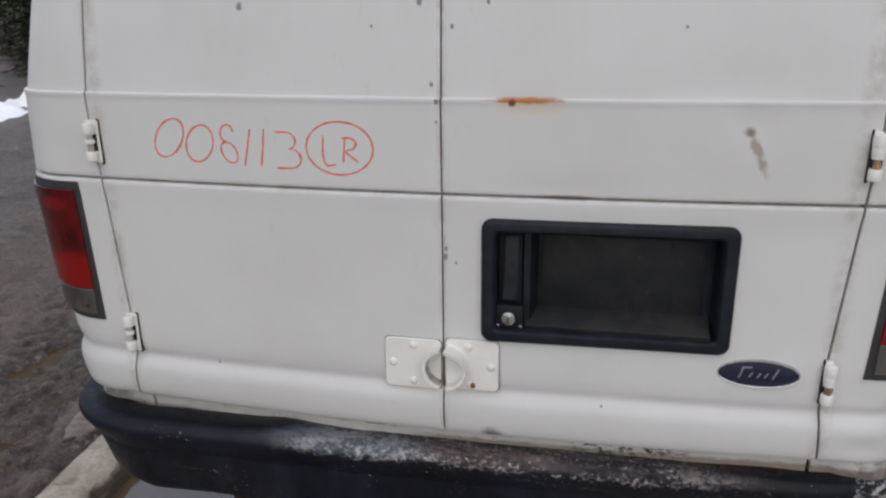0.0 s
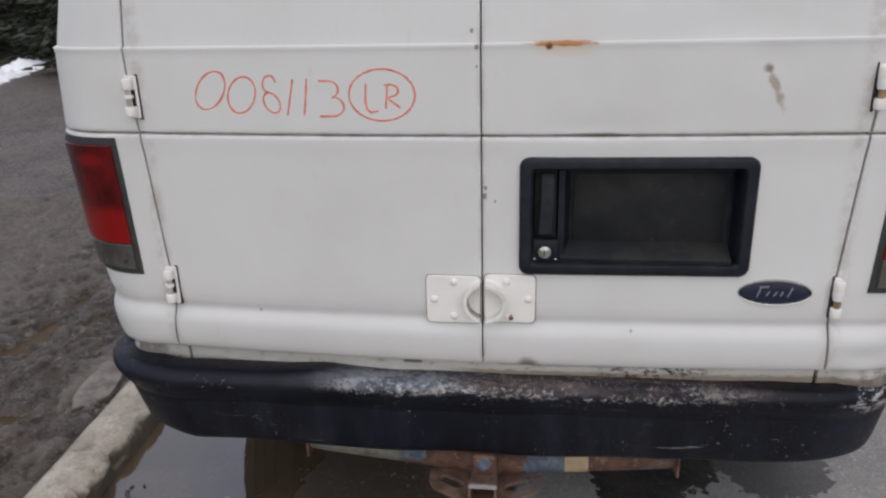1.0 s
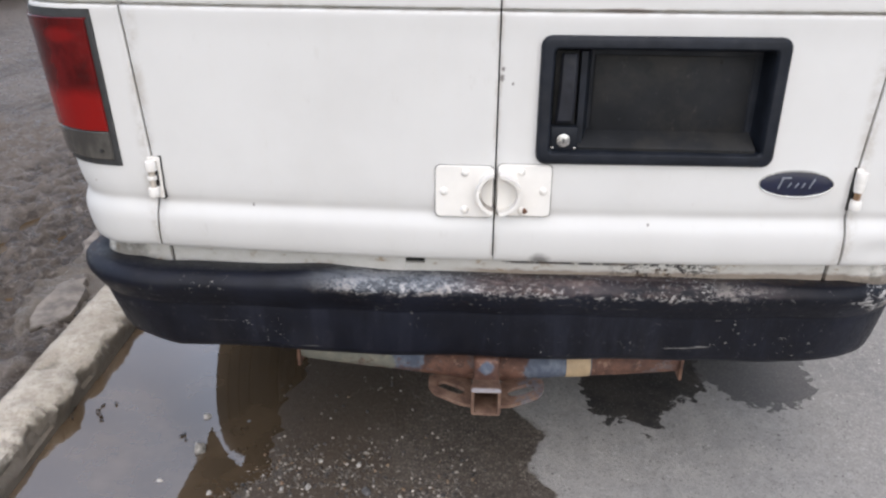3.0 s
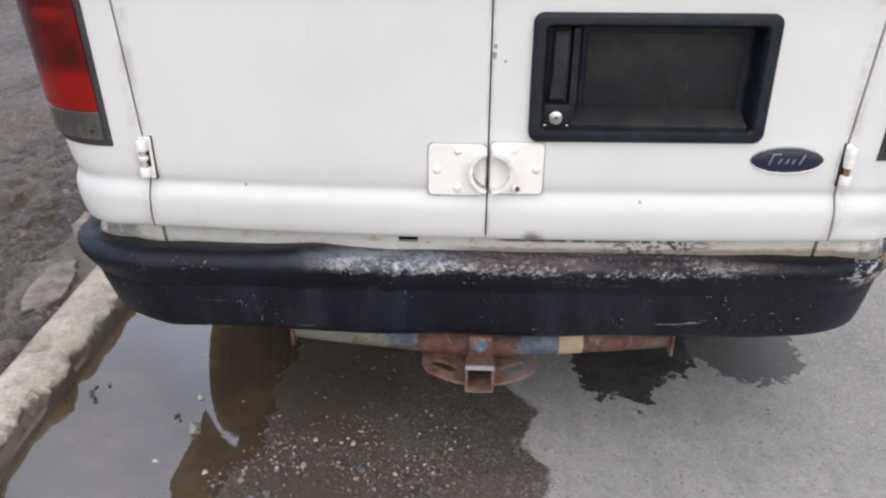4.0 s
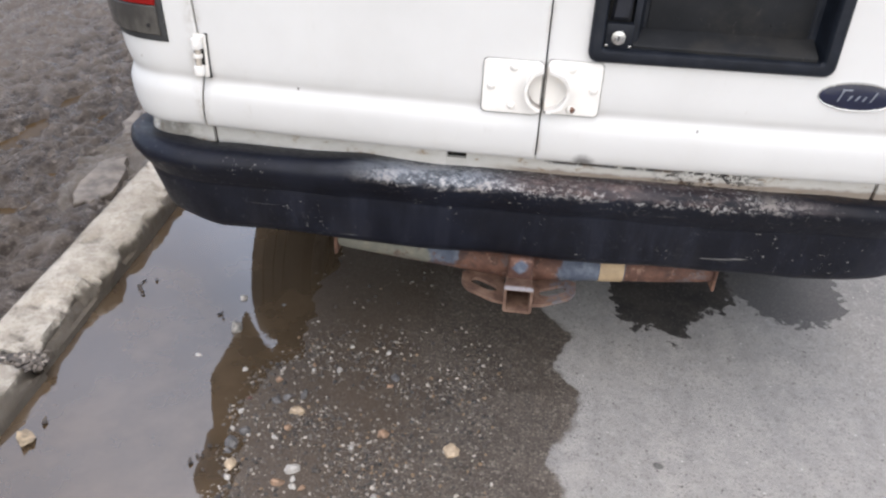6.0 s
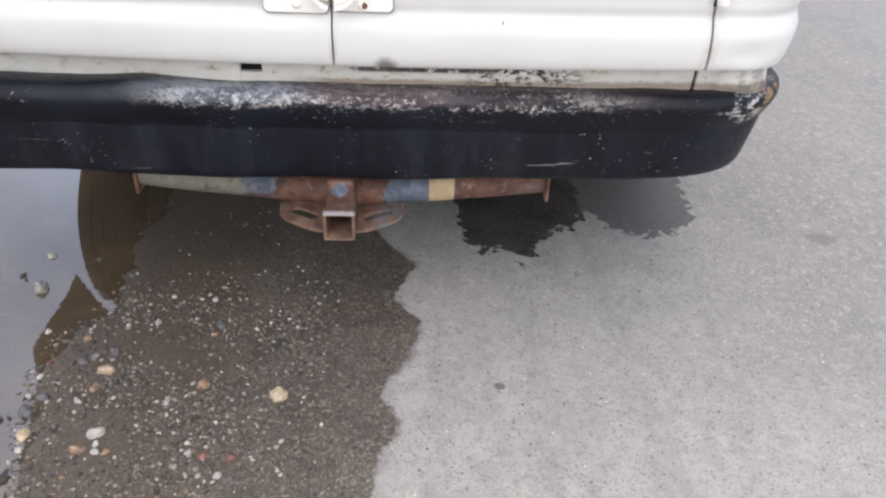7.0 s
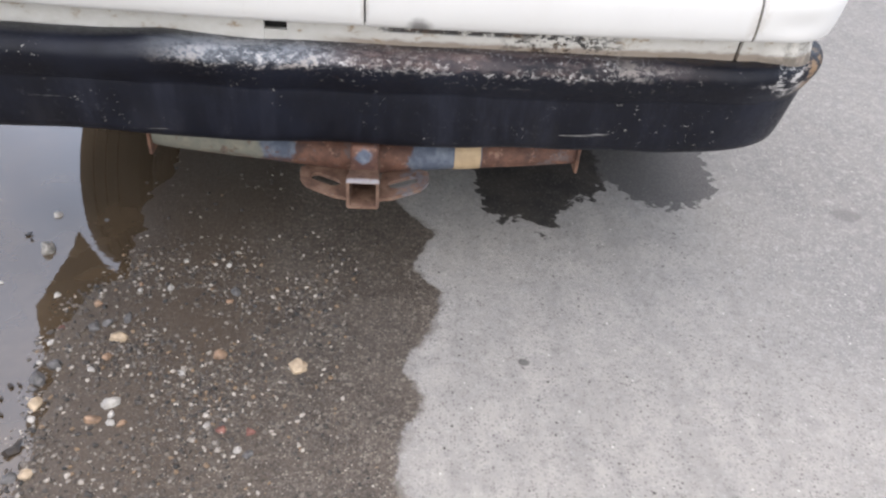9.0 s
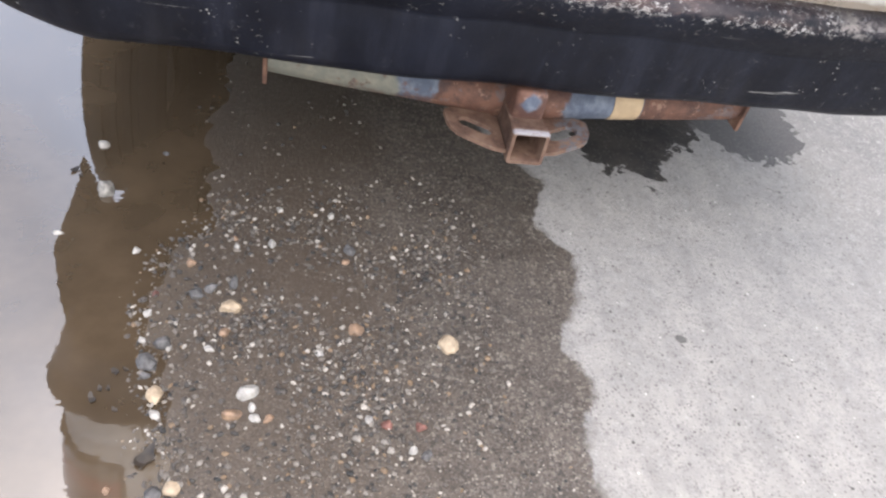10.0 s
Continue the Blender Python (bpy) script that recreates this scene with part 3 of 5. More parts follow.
    mud = n.mix(n.m("MULTIPLY", slabby, 0.8), mud, n.mix(n.step(mid, 0.4, 0.7), (0.13, 0.115, 0.10), (0.085, 0.073, 0.062)))
    c = n.mix(field, c, mud)
    shine = n.m("MAXIMUM", wetness, n.m("MULTIPLY", n.m("MAXIMUM", oil, n.m("MULTIPLY", leak, 0.5)), 0.45))
    rough = n.mix(shine, (0.88, 0.88, 0.88), n.ramp(fine, (0.35, 0.34), (0.7, 0.66)))
    rough = n.mix(field, rough, n.ramp(n.noise(13, 6, 0.72), (0.42, 0.20), (0.58, 0.62)))
    n.set(Base_Color=c, Roughness=rough, Specular_IOR_Level=n.mix(field, n.mix(oil, (0.5, 0.5, 0.5), (0.2, 0.2, 0.2)), (0.24, 0.24, 0.24)))
    h = n.m("ADD", n.m("MULTIPLY", grit, -0.5), n.m("MULTIPLY", fine, 0.7))
    h = n.m("ADD", h, n.m("MULTIPLY", n.m("MULTIPLY", field, n.m("ADD", n.noise(48, 6, 0.8, (1, 0.8, 1)), n.m("MULTIPLY", n.noise(110, 4, 0.7), 0.35))), 9.0))
    h = n.m("ADD", h, n.m("MULTIPLY", n.m("MULTIPLY", field, n.cells(42)), -3.0))
    h = n.m("MULTIPLY", h, n.m("SUBTRACT", 1.0, n.m("MULTIPLY", n.m("MULTIPLY", silted, 0.9), n.step(field, 1.0, 0.0))))
    return n.bump(h, 0.35, 0.006).mat


def make_concrete():
    n = Nodes("weathered_kerb_concrete")
    a, b, g = n.noise(5, 6, 0.65), n.noise(30, 6, 0.7), n.cells(110)
    c = n.mix(n.step(a, 0.35, 0.7), (0.38, 0.345, 0.29), (0.52, 0.48, 0.415))
    c = n.mix(n.m("MULTIPLY", n.step(n.noise(17, 6, 0.75), 0.46, 0.60), 0.55), c, (0.25, 0.215, 0.172))
    c = n.mix(n.m("MULTIPLY", n.step(n.noise(62, 6, 0.78), 0.52, 0.62), 0.55), c, (0.19, 0.168, 0.14))
    c = n.mix(n.m("MULTIPLY", n.step(g, 0.18, 0.08), 0.5), c, (0.56, 0.54, 0.5))
    damp = n.step(n.m("ADD", n.z, n.m("MULTIPLY", n.m("SUBTRACT", b, 0.5), 0.05)), 0.066, 0.046)
    c = n.mix(n.m("MULTIPLY", damp, 0.9), c, (0.075, 0.06, 0.043))
    n.set(Base_Color=c, Roughness=n.mix(damp, (0.85, 0.85, 0.85), (0.45, 0.45, 0.45)))
    return n.bump(n.m("ADD", b, n.m("MULTIPLY", n.noise(120, 5, 0.8), 0.8)), 0.6, 0.012).mat


def make_water(name, tint):
    n = Nodes(name)
    t = n.t
    murk, gloss = t.nodes.new("ShaderNodeBsdfDiffuse"), t.nodes.new("ShaderNodeBsdfGlossy")
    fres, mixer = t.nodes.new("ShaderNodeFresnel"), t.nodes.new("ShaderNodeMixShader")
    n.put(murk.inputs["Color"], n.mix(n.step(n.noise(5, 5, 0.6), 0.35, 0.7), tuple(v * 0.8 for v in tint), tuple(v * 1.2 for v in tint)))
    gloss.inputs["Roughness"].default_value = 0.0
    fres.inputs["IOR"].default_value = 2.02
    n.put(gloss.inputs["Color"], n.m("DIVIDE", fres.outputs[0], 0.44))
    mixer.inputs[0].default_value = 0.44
    ripple = t.nodes.new("ShaderNodeBump")
    ripple.inputs["Strength"].default_value, ripple.inputs["Distance"].default_value = 0.085, 0.002
    n.put(ripple.inputs["Height"], n.noise(26, 2, 0.5, (0.8, 1.9, 1)))
    t.links.new(ripple.outputs[0], gloss.inputs["Normal"])
    t.links.new(murk.outputs[0], mixer.inputs[1])
    t.links.new(gloss.outputs[0], mixer.inputs[2])
    t.links.new(mixer.outputs[0], t.nodes["Material Output"].inputs["Surface"])
    t.nodes.remove(n.bsdf)
    return n.mat


def make_mud_water():
    """Water so thick with silt that little shines in it."""
    n = Nodes("silt_laden_mud_water")
    n.set(Base_Color=n.mix(n.step(n.noise(5, 5), 0.35, 0.7), (0.050, 0.032, 0.015), (0.090, 0.060, 0.031)), Roughness=0.15, Specular_IOR_Level=0.04)
    return n.mat


def make_stone(name, colours):
    n = Nodes(name)
    isl = n.t.nodes.new("ShaderNodeNewGeometry").outputs["Random Per Island"]
    c = n.ramp(isl, *[(i / len(colours), col) for i, col in enumerate(colours)])
    n.t.nodes[-1].color_ramp.interpolation = "CONSTANT"
    c = n.mix(n.m("MULTIPLY", n.step(n.noise(60, 5, 0.7), 0.4, 0.75), 0.4), c, (0.14, 0.12, 0.10))
    c = n.mix(1.0, c, (1.03, 1.0, 0.96), "MULTIPLY")
    n.set(Base_Color=c, Roughness=0.55)
    return n.bump(n.noise(200, 4), 0.4, 0.002).mat


def make_foliage(name, a, b):
    n = Nodes(name)
    isl = n.t.nodes.new("ShaderNodeNewGeometry").outputs["Random Per Island"]
    n.set(Base_Color=n.mix(isl, a, b), Roughness=0.7)
    return n.mat


WHITE, SILL, BUMPER, HITCH = make_white_paint(), make_sill_paint(), make_bumper(), make_hitch()
RUST, RUST_PALE = make_rust("rusty_steel"), make_rust("pale_rusty_plate", 0.82)
RECEIVER = make_receiver()
TRIM = make_trim()
PADDLE = make_plain("worn_black_handle_plastic", (0.0058, 0.0070, 0.0125), 0.72, 0.4, 30)
SHELF = make_dusty()
LINER = make_plain("dirty_black_underbody", (0.020, 0.018, 0.017), 0.9, 0.4, 9)
RUBBER = make_plain("tyre_rubber", (0.020, 0.020, 0.020), 0.8, 0.25, 12)
STEEL = make_plain("painted_wheel_steel", (0.35, 0.35, 0.35), 0.5, 0.2, 12)
CHROME = make_plain("dull_chrome", (0.50, 0.50, 0.49), 0.26, 0.08, 40, 1.0)
BADGE = make_plain("dark_blue_enamel", (0.005, 0.008, 0.030), 0.35, 0.2, 40, 0.0, 0.2)
SILVER = make_plain("silver_lines", (0.20, 0.215, 0.25), 0.4, 0.1, 40)
HINGE_WHITE = make_plain("white_painted_steel", (0.78, 0.755, 0.715), 0.5, 0.04, 12, bump=0.05)
# grimy steel, its tone also carrying the shade inside the collar
COLLAR_SHADE = make_plain("shaded_grimy_steel", (0.36, 0.33, 0.30), 0.6, 0.6, 60)
# dark tone for the grime and shadow outlining the hasp plates
GRIME_SHADE = make_plain("grime_and_shade", (0.15, 0.14, 0.13), 0.8, 0.5, 40)
PIN = make_plain("bare_hinge_pin", (0.45, 0.40, 0.34), 0.5, 0.3, 60)
PIN_RUST = make_plain("rusty_hinge_pin", (0.33, 0.20, 0.11), 0.7, 0.5, 60)
# near-black for seals and gaps, and for the hinges' modelled shadow strips
GAP = make_plain("dark_seal_and_shade", (0.012, 0.012, 0.012), 0.8, 0.2, 30)
LAMP_FRAME = make_plain("grey_lamp_housing", (0.032, 0.033, 0.034), 0.5, 0.25, 22)
RED = make_lens("red_lamp_lens", (0.11, 0.003, 0.003), (0.04, 0.0012, 0.0012), (0.23, 0.006, 0.005))
SMOKE = make_lens("smoky_clear_lens", (0.100, 0.093, 0.083), (0.05, 0.047, 0.043))
CRAYON = make_plain("orange_red_wax_crayon", (0.73, 0.20, 0.135), 0.8, 0.3, 150)
BAND = make_plain("beige_tape", (0.42, 0.31, 0.19), 0.7, 0.15, 40)
GROUND, CONCRETE = make_ground(), make_concrete()
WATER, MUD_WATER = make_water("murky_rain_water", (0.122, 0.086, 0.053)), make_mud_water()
GRAVEL = make_stone("mixed_gravel", [(0.12, 0.105, 0.092), (0.030, 0.027, 0.025), (0.30, 0.278, 0.25), (0.075, 0.063, 0.053), (0.045, 0.040, 0.036), (0.22, 0.20, 0.178), (0.018, 0.018, 0.018), (0.10, 0.086, 0.074), (0.036, 0.033, 0.031), (0.15, 0.132, 0.116), (0.024, 0.024, 0.025), (0.064, 0.056, 0.05), (0.19, 0.13, 0.08), (0.052, 0.046, 0.041), (0.11, 0.097, 0.085), (0.40, 0.37, 0.335), (0.070, 0.061, 0.054), (0.085, 0.074, 0.065)])
PEBBLE_WHITE = make_plain("pale_pebble", (0.34, 0.318, 0.288), 0.6, 0.3, 70)
PEBBLE_CREAM = make_plain("cream_pebble", (0.37, 0.285, 0.195), 0.6, 0.35, 70)
PEBBLE_ORANGE = make_plain("orange_brown_pebble", (0.235, 0.152, 0.098), 0.65, 0.45, 70)
PEBBLE_RED = make_plain("brick_red_pebble", (0.17, 0.075, 0.058), 0.7, 0.4, 70)
PEBBLE_GREY = make_plain("grey_pebble", (0.085, 0.080, 0.078), 0.6, 0.5, 70)
PEBBLE_ROUGH = make_plain("rough_pale_grey_stone", (0.21, 0.195, 0.175), 0.75, 0.6, 60)
SNOW = make_plain("old_snow", (0.82, 0.84, 0.87), 0.6, 0.05, 6)
BARK = make_plain("dark_bark", (0.05, 0.040, 0.032), 0.9, 0.3, 9)
NEEDLES = make_foliage("dark_needles", (0.014, 0.020, 0.010), (0.040, 0.042, 0.018))


# ---- mesh helpers ----
def link_mesh(name, bm, material, smooth=True):
    me = bpy.data.meshes.new(name)
    bmesh.ops.recalc_face_normals(bm, faces=bm.faces)
    bm.to_mesh(me)
    bm.free()
    me.materials.append(material)
    if smooth:
        me.polygons.foreach_set("use_smooth", [True] * len(me.polygons))
        me.set_sharp_from_angle(angle=radians(38))
    return new(name, me)


def part(name, bm, material, parent, label="", smooth=True):
    ob = link_mesh(name, bm, material, smooth)
    ob.parent = parent
    return tagged(ob, label)


def thing(name, label, category, group="", kind=""):
    return tagged(new(name), label, category, group, kind)


def loft(loops, closed=True, caps=True):
    """A skin over loops of equal length."""
    bm = bmesh.new()
    rows = [[bm.verts.new(p) for p in loop] for loop in loops]
    n = len(rows[0])
    for a, b in zip(rows, rows[1:]):
        for i in range(n if closed else n - 1):
            j = (i + 1) % n
            bm.faces.new((a[i], a[j], b[j], b[i]))
    if caps:
        bm.faces.new(rows[0])
        bm.faces.new(rows[-1])
    return bm


def box(x0, x1, y0, y1, z0, z1, bevel=0.003, seg=2):
    bm = bmesh.new()
    bmesh.ops.create_cube(bm, size=1)
    for v in bm.verts:
        v.co = Vector(((x0 + x1) / 2 + v.co.x * (x1 - x0), (y0 + y1) / 2 + v.co.y * (y1 - y0), (z0 + z1) / 2 + v.co.z * (z1 - z0)))
    if bevel:
        bmesh.ops.bevel(bm, geom=bm.edges[:], offset=bevel, segments=seg, affect="EDGES", profile=0.5)
    return bm


def rod(p, q, r, seg=16, bevel=0.0, r2=None):
    """A round bar from p to q."""
    p, q = Vector(p), Vector(q)
    m = Matrix.Translation((p + q) / 2) @ (q - p).to_track_quat("Z", "Y").to_matrix().to_4x4()
    bm = bmesh.new()
    bmesh.ops.create_cone(bm, cap_ends=True, segments=seg, radius1=r, radius2=r if r2 is None else r2, depth=(q - p).length, matrix=m)
    if bevel:
        rims = [e for e in bm.edges if len(e.link_faces) == 2 and any(len(f.verts) > 4 for f in e.link_faces)]
        bmesh.ops.bevel(bm, geom=rims, offset=bevel, segments=2, affect="EDGES", profile=0.5)
    return bm


def join(*bms):
    out = bmesh.new()
    for b in bms:
        me = bpy.data.meshes.new("tmp")
        b.to_mesh(me)
        b.free()
        out.from_mesh(me)
        bpy.data.meshes.remove(me)
    return out


def round_rect(x0, x1, z0, z1, r, y, n=6):
    """A loop of points round a rectangle with round corners, in the plane y (or y(x))."""
    pts = []
    for cx, cz, a0 in ((x1 - r, z1 - r, 0), (x0 + r, z1 - r, 90), (x0 + r, z0 + r, 180), (x1 - r, z0 + r, 270)):
        for k in range(n + 1):
            a = radians(a0 + 90 * k / n)
            x, z = cx + r * math.cos(a), cz + r * math.sin(a)
            pts.append((x, y(x) if callable(y) else y, z))
    return pts


def lerp(v, table):
    for (a, p), (b, q) in zip(table, table[1:]):
        if v <= b:
            f = 0 if v <= a else (v - a) / (b - a)
            return p + (q - p) * f
    return table[-1][1]


def smooth01(v):
    v = max(0.0, min(1.0, v))
    return v * v * (3 - 2 * v)


def spread(*stops):
    """Values that run through (start, step) stretches up to the last one."""
    out = []
    for (a, st), (b, _) in zip(stops, stops[1:]):
        n = max(1, round((b - a) / st))
        out += [a + (b - a) * k / n for k in range(n)]
    return out + [stops[-1][0]]


# ---- the ground: one sheet of asphalt, with mud past the kerb ----
def kerb_x(y):
    """The kerb's inner foot."""
    return -1.147 - 0.075 * y


def ground_z(x, y):
    k = kerb_x(y) - 0.10
    if x > k:
        dip = -0.022 * smooth01((-0.485 - x + 0.08 * noise.fractal((x * 3.5, y * 3.5, 1), 0.7, 2.0, 5)) / 0.34) * smooth01((y + 1.55 + 0.25 * noise.noise((x * 3, 0, 2))) / 0.6)
        shore = 0.03 * smooth01((-0.28 - y - (x + 1.1) * 1.1) / 0.35) * smooth01((-0.95 - x) / 0.12)
        flat = 0.004 + 0.003 * noise.noise((x * 2.5, y * 2.5, 0)) if abs(x) < 4 and abs(y) < 6 else 0.004
        return flat + dip + shore
    f = smooth01((k - x) / 0.12)
    z = 0.050 + 0.02 * smooth01((k - x) / 1.5)
    if x > -30 and y < 40:
        z += 0.022 * noise.fractal((x * 1.3, y * 0.6, 3), 0.9, 2.1, 3)
        z += f * (0.022 * noise.fractal((x * 11.0, y * 7.0, 5), 0.28, 2.0, 6) + 0.036 * (0.32 - abs(noise.noise((x * 13, y * 8, 8)))) + 0.014 * (0.3 - abs(noise.noise((x * 33, y * 22, 4))))) if x > -6 else 0
        for px, py, rx, ry, deep in ((-2.02, 1.28, 0.07, 0.12, 0.05), (-2.02, 1.07, 0.08, 0.08, 0.05), (-1.91, 0.70, 0.10, 0.10, 0.05), (-1.71, 0.55, 0.07, 0.07, 0.045), (-1.81, 0.46, 0.09, 0.09, 0.05), (-1.71, 0.19, 0.11, 0.12, 0.05), (-1.68, 0.37, 0.06, 0.05, 0.035), (-2.52, 1.37, 0.08, 0.08, 0.045), (-2.05, 1.60, 0.05, 0.12, 0.045)):
            z -= deep * math.exp(-((x - px) / rx) ** 2 - ((y - py) / ry) ** 2)
    return z * f + (1 - f) * 0.045


def build_ground():
    xs = spread((-400, 120), (-40, 9), (-12, 1.5), (-6, 0.12), (-3.4, 0.018), (-1.1, 0.04), (1.6, 0.4), (6, 4), (30, 60), (400, 1))
    ys = spread((-400, 120), (-40, 9), (-8, 1.5), (-1.4, 0.024), (3.2, 0.12), (7, 1.0), (20, 5), (60, 80), (400, 1))
    verts = [(x, y, ground_z(x, y)) for y in ys for x in xs]
    n = len(xs)
    faces = [(j * n + i, j * n + i + 1, (j + 1) * n + i + 1, (j + 1) * n + i) for j in range(len(ys) - 1) for i in range(n - 1)]
    me = bpy.data.meshes.new("ground")
    me.from_pydata(verts, [], faces)
    me.polygons.foreach_set("use_smooth", [True] * len(faces))
    me.materials.append(GROUND)
    return tagged(new("ground", me), "pale worn asphalt, silty and wet beside a muddy verge", "ground", kind="structure")


build_ground()


def sheet(name, x0f, x1f, y0, y1, z, material, label, step=0.1):
    bm = bmesh.new()
    n = round((y1 - y0) / step)
    rows = []
    for k in range(n + 1):
        y = y0 + (y1 - y0) * k / n
        rows.append([bm.verts.new((x0f(y), y, z)), bm.verts.new((x1f(y), y, z))])
    for a, b in zip(rows, rows[1:]):
        bm.faces.new((a[0], a[1], b[1], b[0]))
    ob = link_mesh(name, bm, material)
    ob.visible_shadow = False
    return tagged(ob, label, "puddle", kind="structure")


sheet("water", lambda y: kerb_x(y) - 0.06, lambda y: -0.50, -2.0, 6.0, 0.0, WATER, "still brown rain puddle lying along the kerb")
sheet("water", lambda y: -3.3, lambda y: kerb_x(y) - 0.30, -0.6, 3.1, 0.027, MUD_WATER, "small brown puddles standing in the churned mud")


def build_kerb(y0, y1, seed):
    """One cast kerb stone with worn, chipped edges."""
    loops = []
    ys = spread((y0, 0.016 if abs(y0) < 1 else 0.05), (y1, 1))
    prof = [(0.0, -0.06), (0.0, 0.02), (-0.006, 0.045), (-0.016, 0.060), (-0.032, 0.069), (-0.07, 0.073), (-0.125, 0.072), (-0.162, 0.068), (-0.180, 0.055), (-0.186, 0.035), (-0.186, -0.06)]
    prof = [tuple(p[c] + (q[c] - p[c]) * h for c in (0, 1)) for p, q in zip(prof, prof[1:]) for h in (0.0, 0.5)] + prof[-1:]
    for y in ys:
        end = min(y - y0, y1 - y)
        chip = (0.024 + 0.014 * noise.noise((y * 40, seed, 0))) * (1 - smooth01(end / 0.06))
        loop = []
        for k, (dx, z) in enumerate(prof):
            f = 1.0 if 2 < k < 19 else 0.25
            q = noise.fractal((dx * 9 + seed, y * 7, z * 12), 0.8, 2.0, 4)
            w = noise.noise((y * 1.7 + seed, k * 0.15, 2.0))
            bite = max(0.0, noise.noise((y * 11 + seed, dx * 14, z * 14)) - 0.18) * 0.05
            q -= bite * 30 * f
            q += 0.4 * noise.noise((y * 60, dx * 60, z * 60))
            loop.append((kerb_x(y) + dx + 0.018 * q * f + 0.012 * w, y, z + (0.016 * q + 0.007 * w) * f - chip * (1.0 if k > 2 else 0)))
        loops.append(loop)
    ob = link_mesh("kerb", loft(loops), CONCRETE)
    return tagged(ob, "weathered pale concrete kerb stone with chipped edges", "kerb", "kerb stones beside the van", "structure")


for k, (a, b) in enumerate(((-6.2, -3.22), (-3.2, -0.143), (-0.128, 2.85), (2.88, 5.9), (5.93, 8.95))):
    build_kerb(a, b, 3.7 * k)


def broken_slab(x, y, long, wide, turn, seed):
    """A thin slab of old concrete with a broken outline, sunk in the mud."""
    rs = random.Random(seed)
    ring = []
    for k in range(22):
        a = 2 * math.pi * k / 22
        w = 0.82 + 0.30 * noise.noise((math.cos(a) * 2 + seed, math.sin(a) * 2, 3)) + rs.uniform(-0.05, 0.05)
        ring.append((long * w * math.copysign(abs(math.cos(a)) ** 0.75, math.cos(a)), wide * w * math.copysign(abs(math.sin(a)) ** 0.75, math.sin(a))))
    rows = [[(px * f, py * f, z + 0.004 * noise.noise((px * 9, py * 9, seed))) for px, py in ring] for f, z in ((1.0, -0.03), (1.0, 0.004), (0.965, 0.009), (0.7, 0.011), (0.35, 0.010))]
    ob = link_mesh("broken_slab", loft(rows), SLAB)
    ob.matrix_world = pose(x, y, 0.061, 1.5, -2.0, turn)
    return tagged(ob, "flat broken grey slab sunk in the mud", "slab", "slabs beside the kerb")


SLAB = make_plain("muddy_slab_concrete", (0.130, 0.112, 0.096), 0.7, 0.45, 16, bump=0.4)
broken_slab(-1.478, 0.800, 0.20, 0.078, 97, 4)
broken_slab(-1.600, 1.350, 0.16, 0.075, 100, 9)

# ---- the van ----
van = thing("panel_van", "dirty white panel van with closed rear doors and black bumper", "van")
WIDTH = [(0.30, 0.955), (0.50, 0.945), (0.60, 0.918), (0.66, 0.928), (0.74, 0.931), (0.82, 0.942), (0.90, 0.953), (1.13, 0.975), (1.31, 0.962), (1.5, 0.925), (1.95, 0.83)]
PROFILE = [(0.56, 0.060), (0.622, 0.052), (0.6285, 0.018), (0.632, 0.0115), (0.642, 0.006), (0.655, 0.0018), (0.67, -0.0010), (0.684, -0.0026), (0.696, -0.0032), (0.705, -0.0027), (0.712, -0.0012), (0.719, 0.0012),
           (0.726, 0.0042), (0.732, 0.0066), (0.7375, 0.0082), (0.743, 0.0080), (0.751, 0.0062), (0.762, 0.0038), (0.780, 0.0018), (0.81, 0.0012), (0.90, 0.001), (1.09, 0.0), (1.118, -0.002), (1.128, -0.0022), (1.1318, 0.0005), (1.1330, 0.016), (1.1372, 0.016),
           (1.1384, 0.0005), (1.143, -0.0005), (1.18, -0.001), (1.30, -0.004), (1.3075, -0.0065), (1.3095, -0.0055), (1.312, 0.0015), (1.33, 0.002), (1.5, 0.012), (1.7, 0.035), (1.95, 0.08)]
CORNER = 0.16
DENTS = ((0.535, 1.272, 0.045, 0.030, 0.005), (0.50, 1.335, 0.10, 0.03, 0.004), (0.22, 1.150, 0.10, 0.02, 0.004), (0.80, 0.665, 0.05, 0.02, 0.007), (0.77, 0.78, 0.03, 0.025, 0.005), (-0.35, 0.95, 0.25, 0.12, 0.002))


def skin(s, z, out=0.0):
    """A point of the van's outer skin: s runs along the rear from the seam and round the corner to the side; out: metres proud of it."""
    sign, a = (1, s) if s >= 0 else (-1, -s)
    w = lerp(z, WIDTH)
    flat = w - CORNER
    p = lerp(z, PROFILE) - out
    for dx, dz, rx, rz, deep in DENTS:
        if abs(s - dx) < 3 * rx and abs(z - dz) < 3 * rz:
            p += deep * math.exp(-((s - dx) / rx) ** 2 - ((z - dz) / rz) ** 2)
    yb = -0.012 + 0.028 * (min(a, flat) / 0.72) ** 2
    if a <= flat:
        return (s, yb + p, z)
    t = (a - flat) / CORNER
    if p > 0 and z < 0.71:
        p *= 1 - 0.75 * math.sin(min(t, math.pi / 2))
    if t < math.pi / 2:
        return (sign * (flat + (CORNER - p) * math.sin(t)), yb + CORNER - (CORNER - p) * math.cos(t), z)
    return (sign * (w - p), yb + CORNER + (t - math.pi / 2) * CORNER, z)


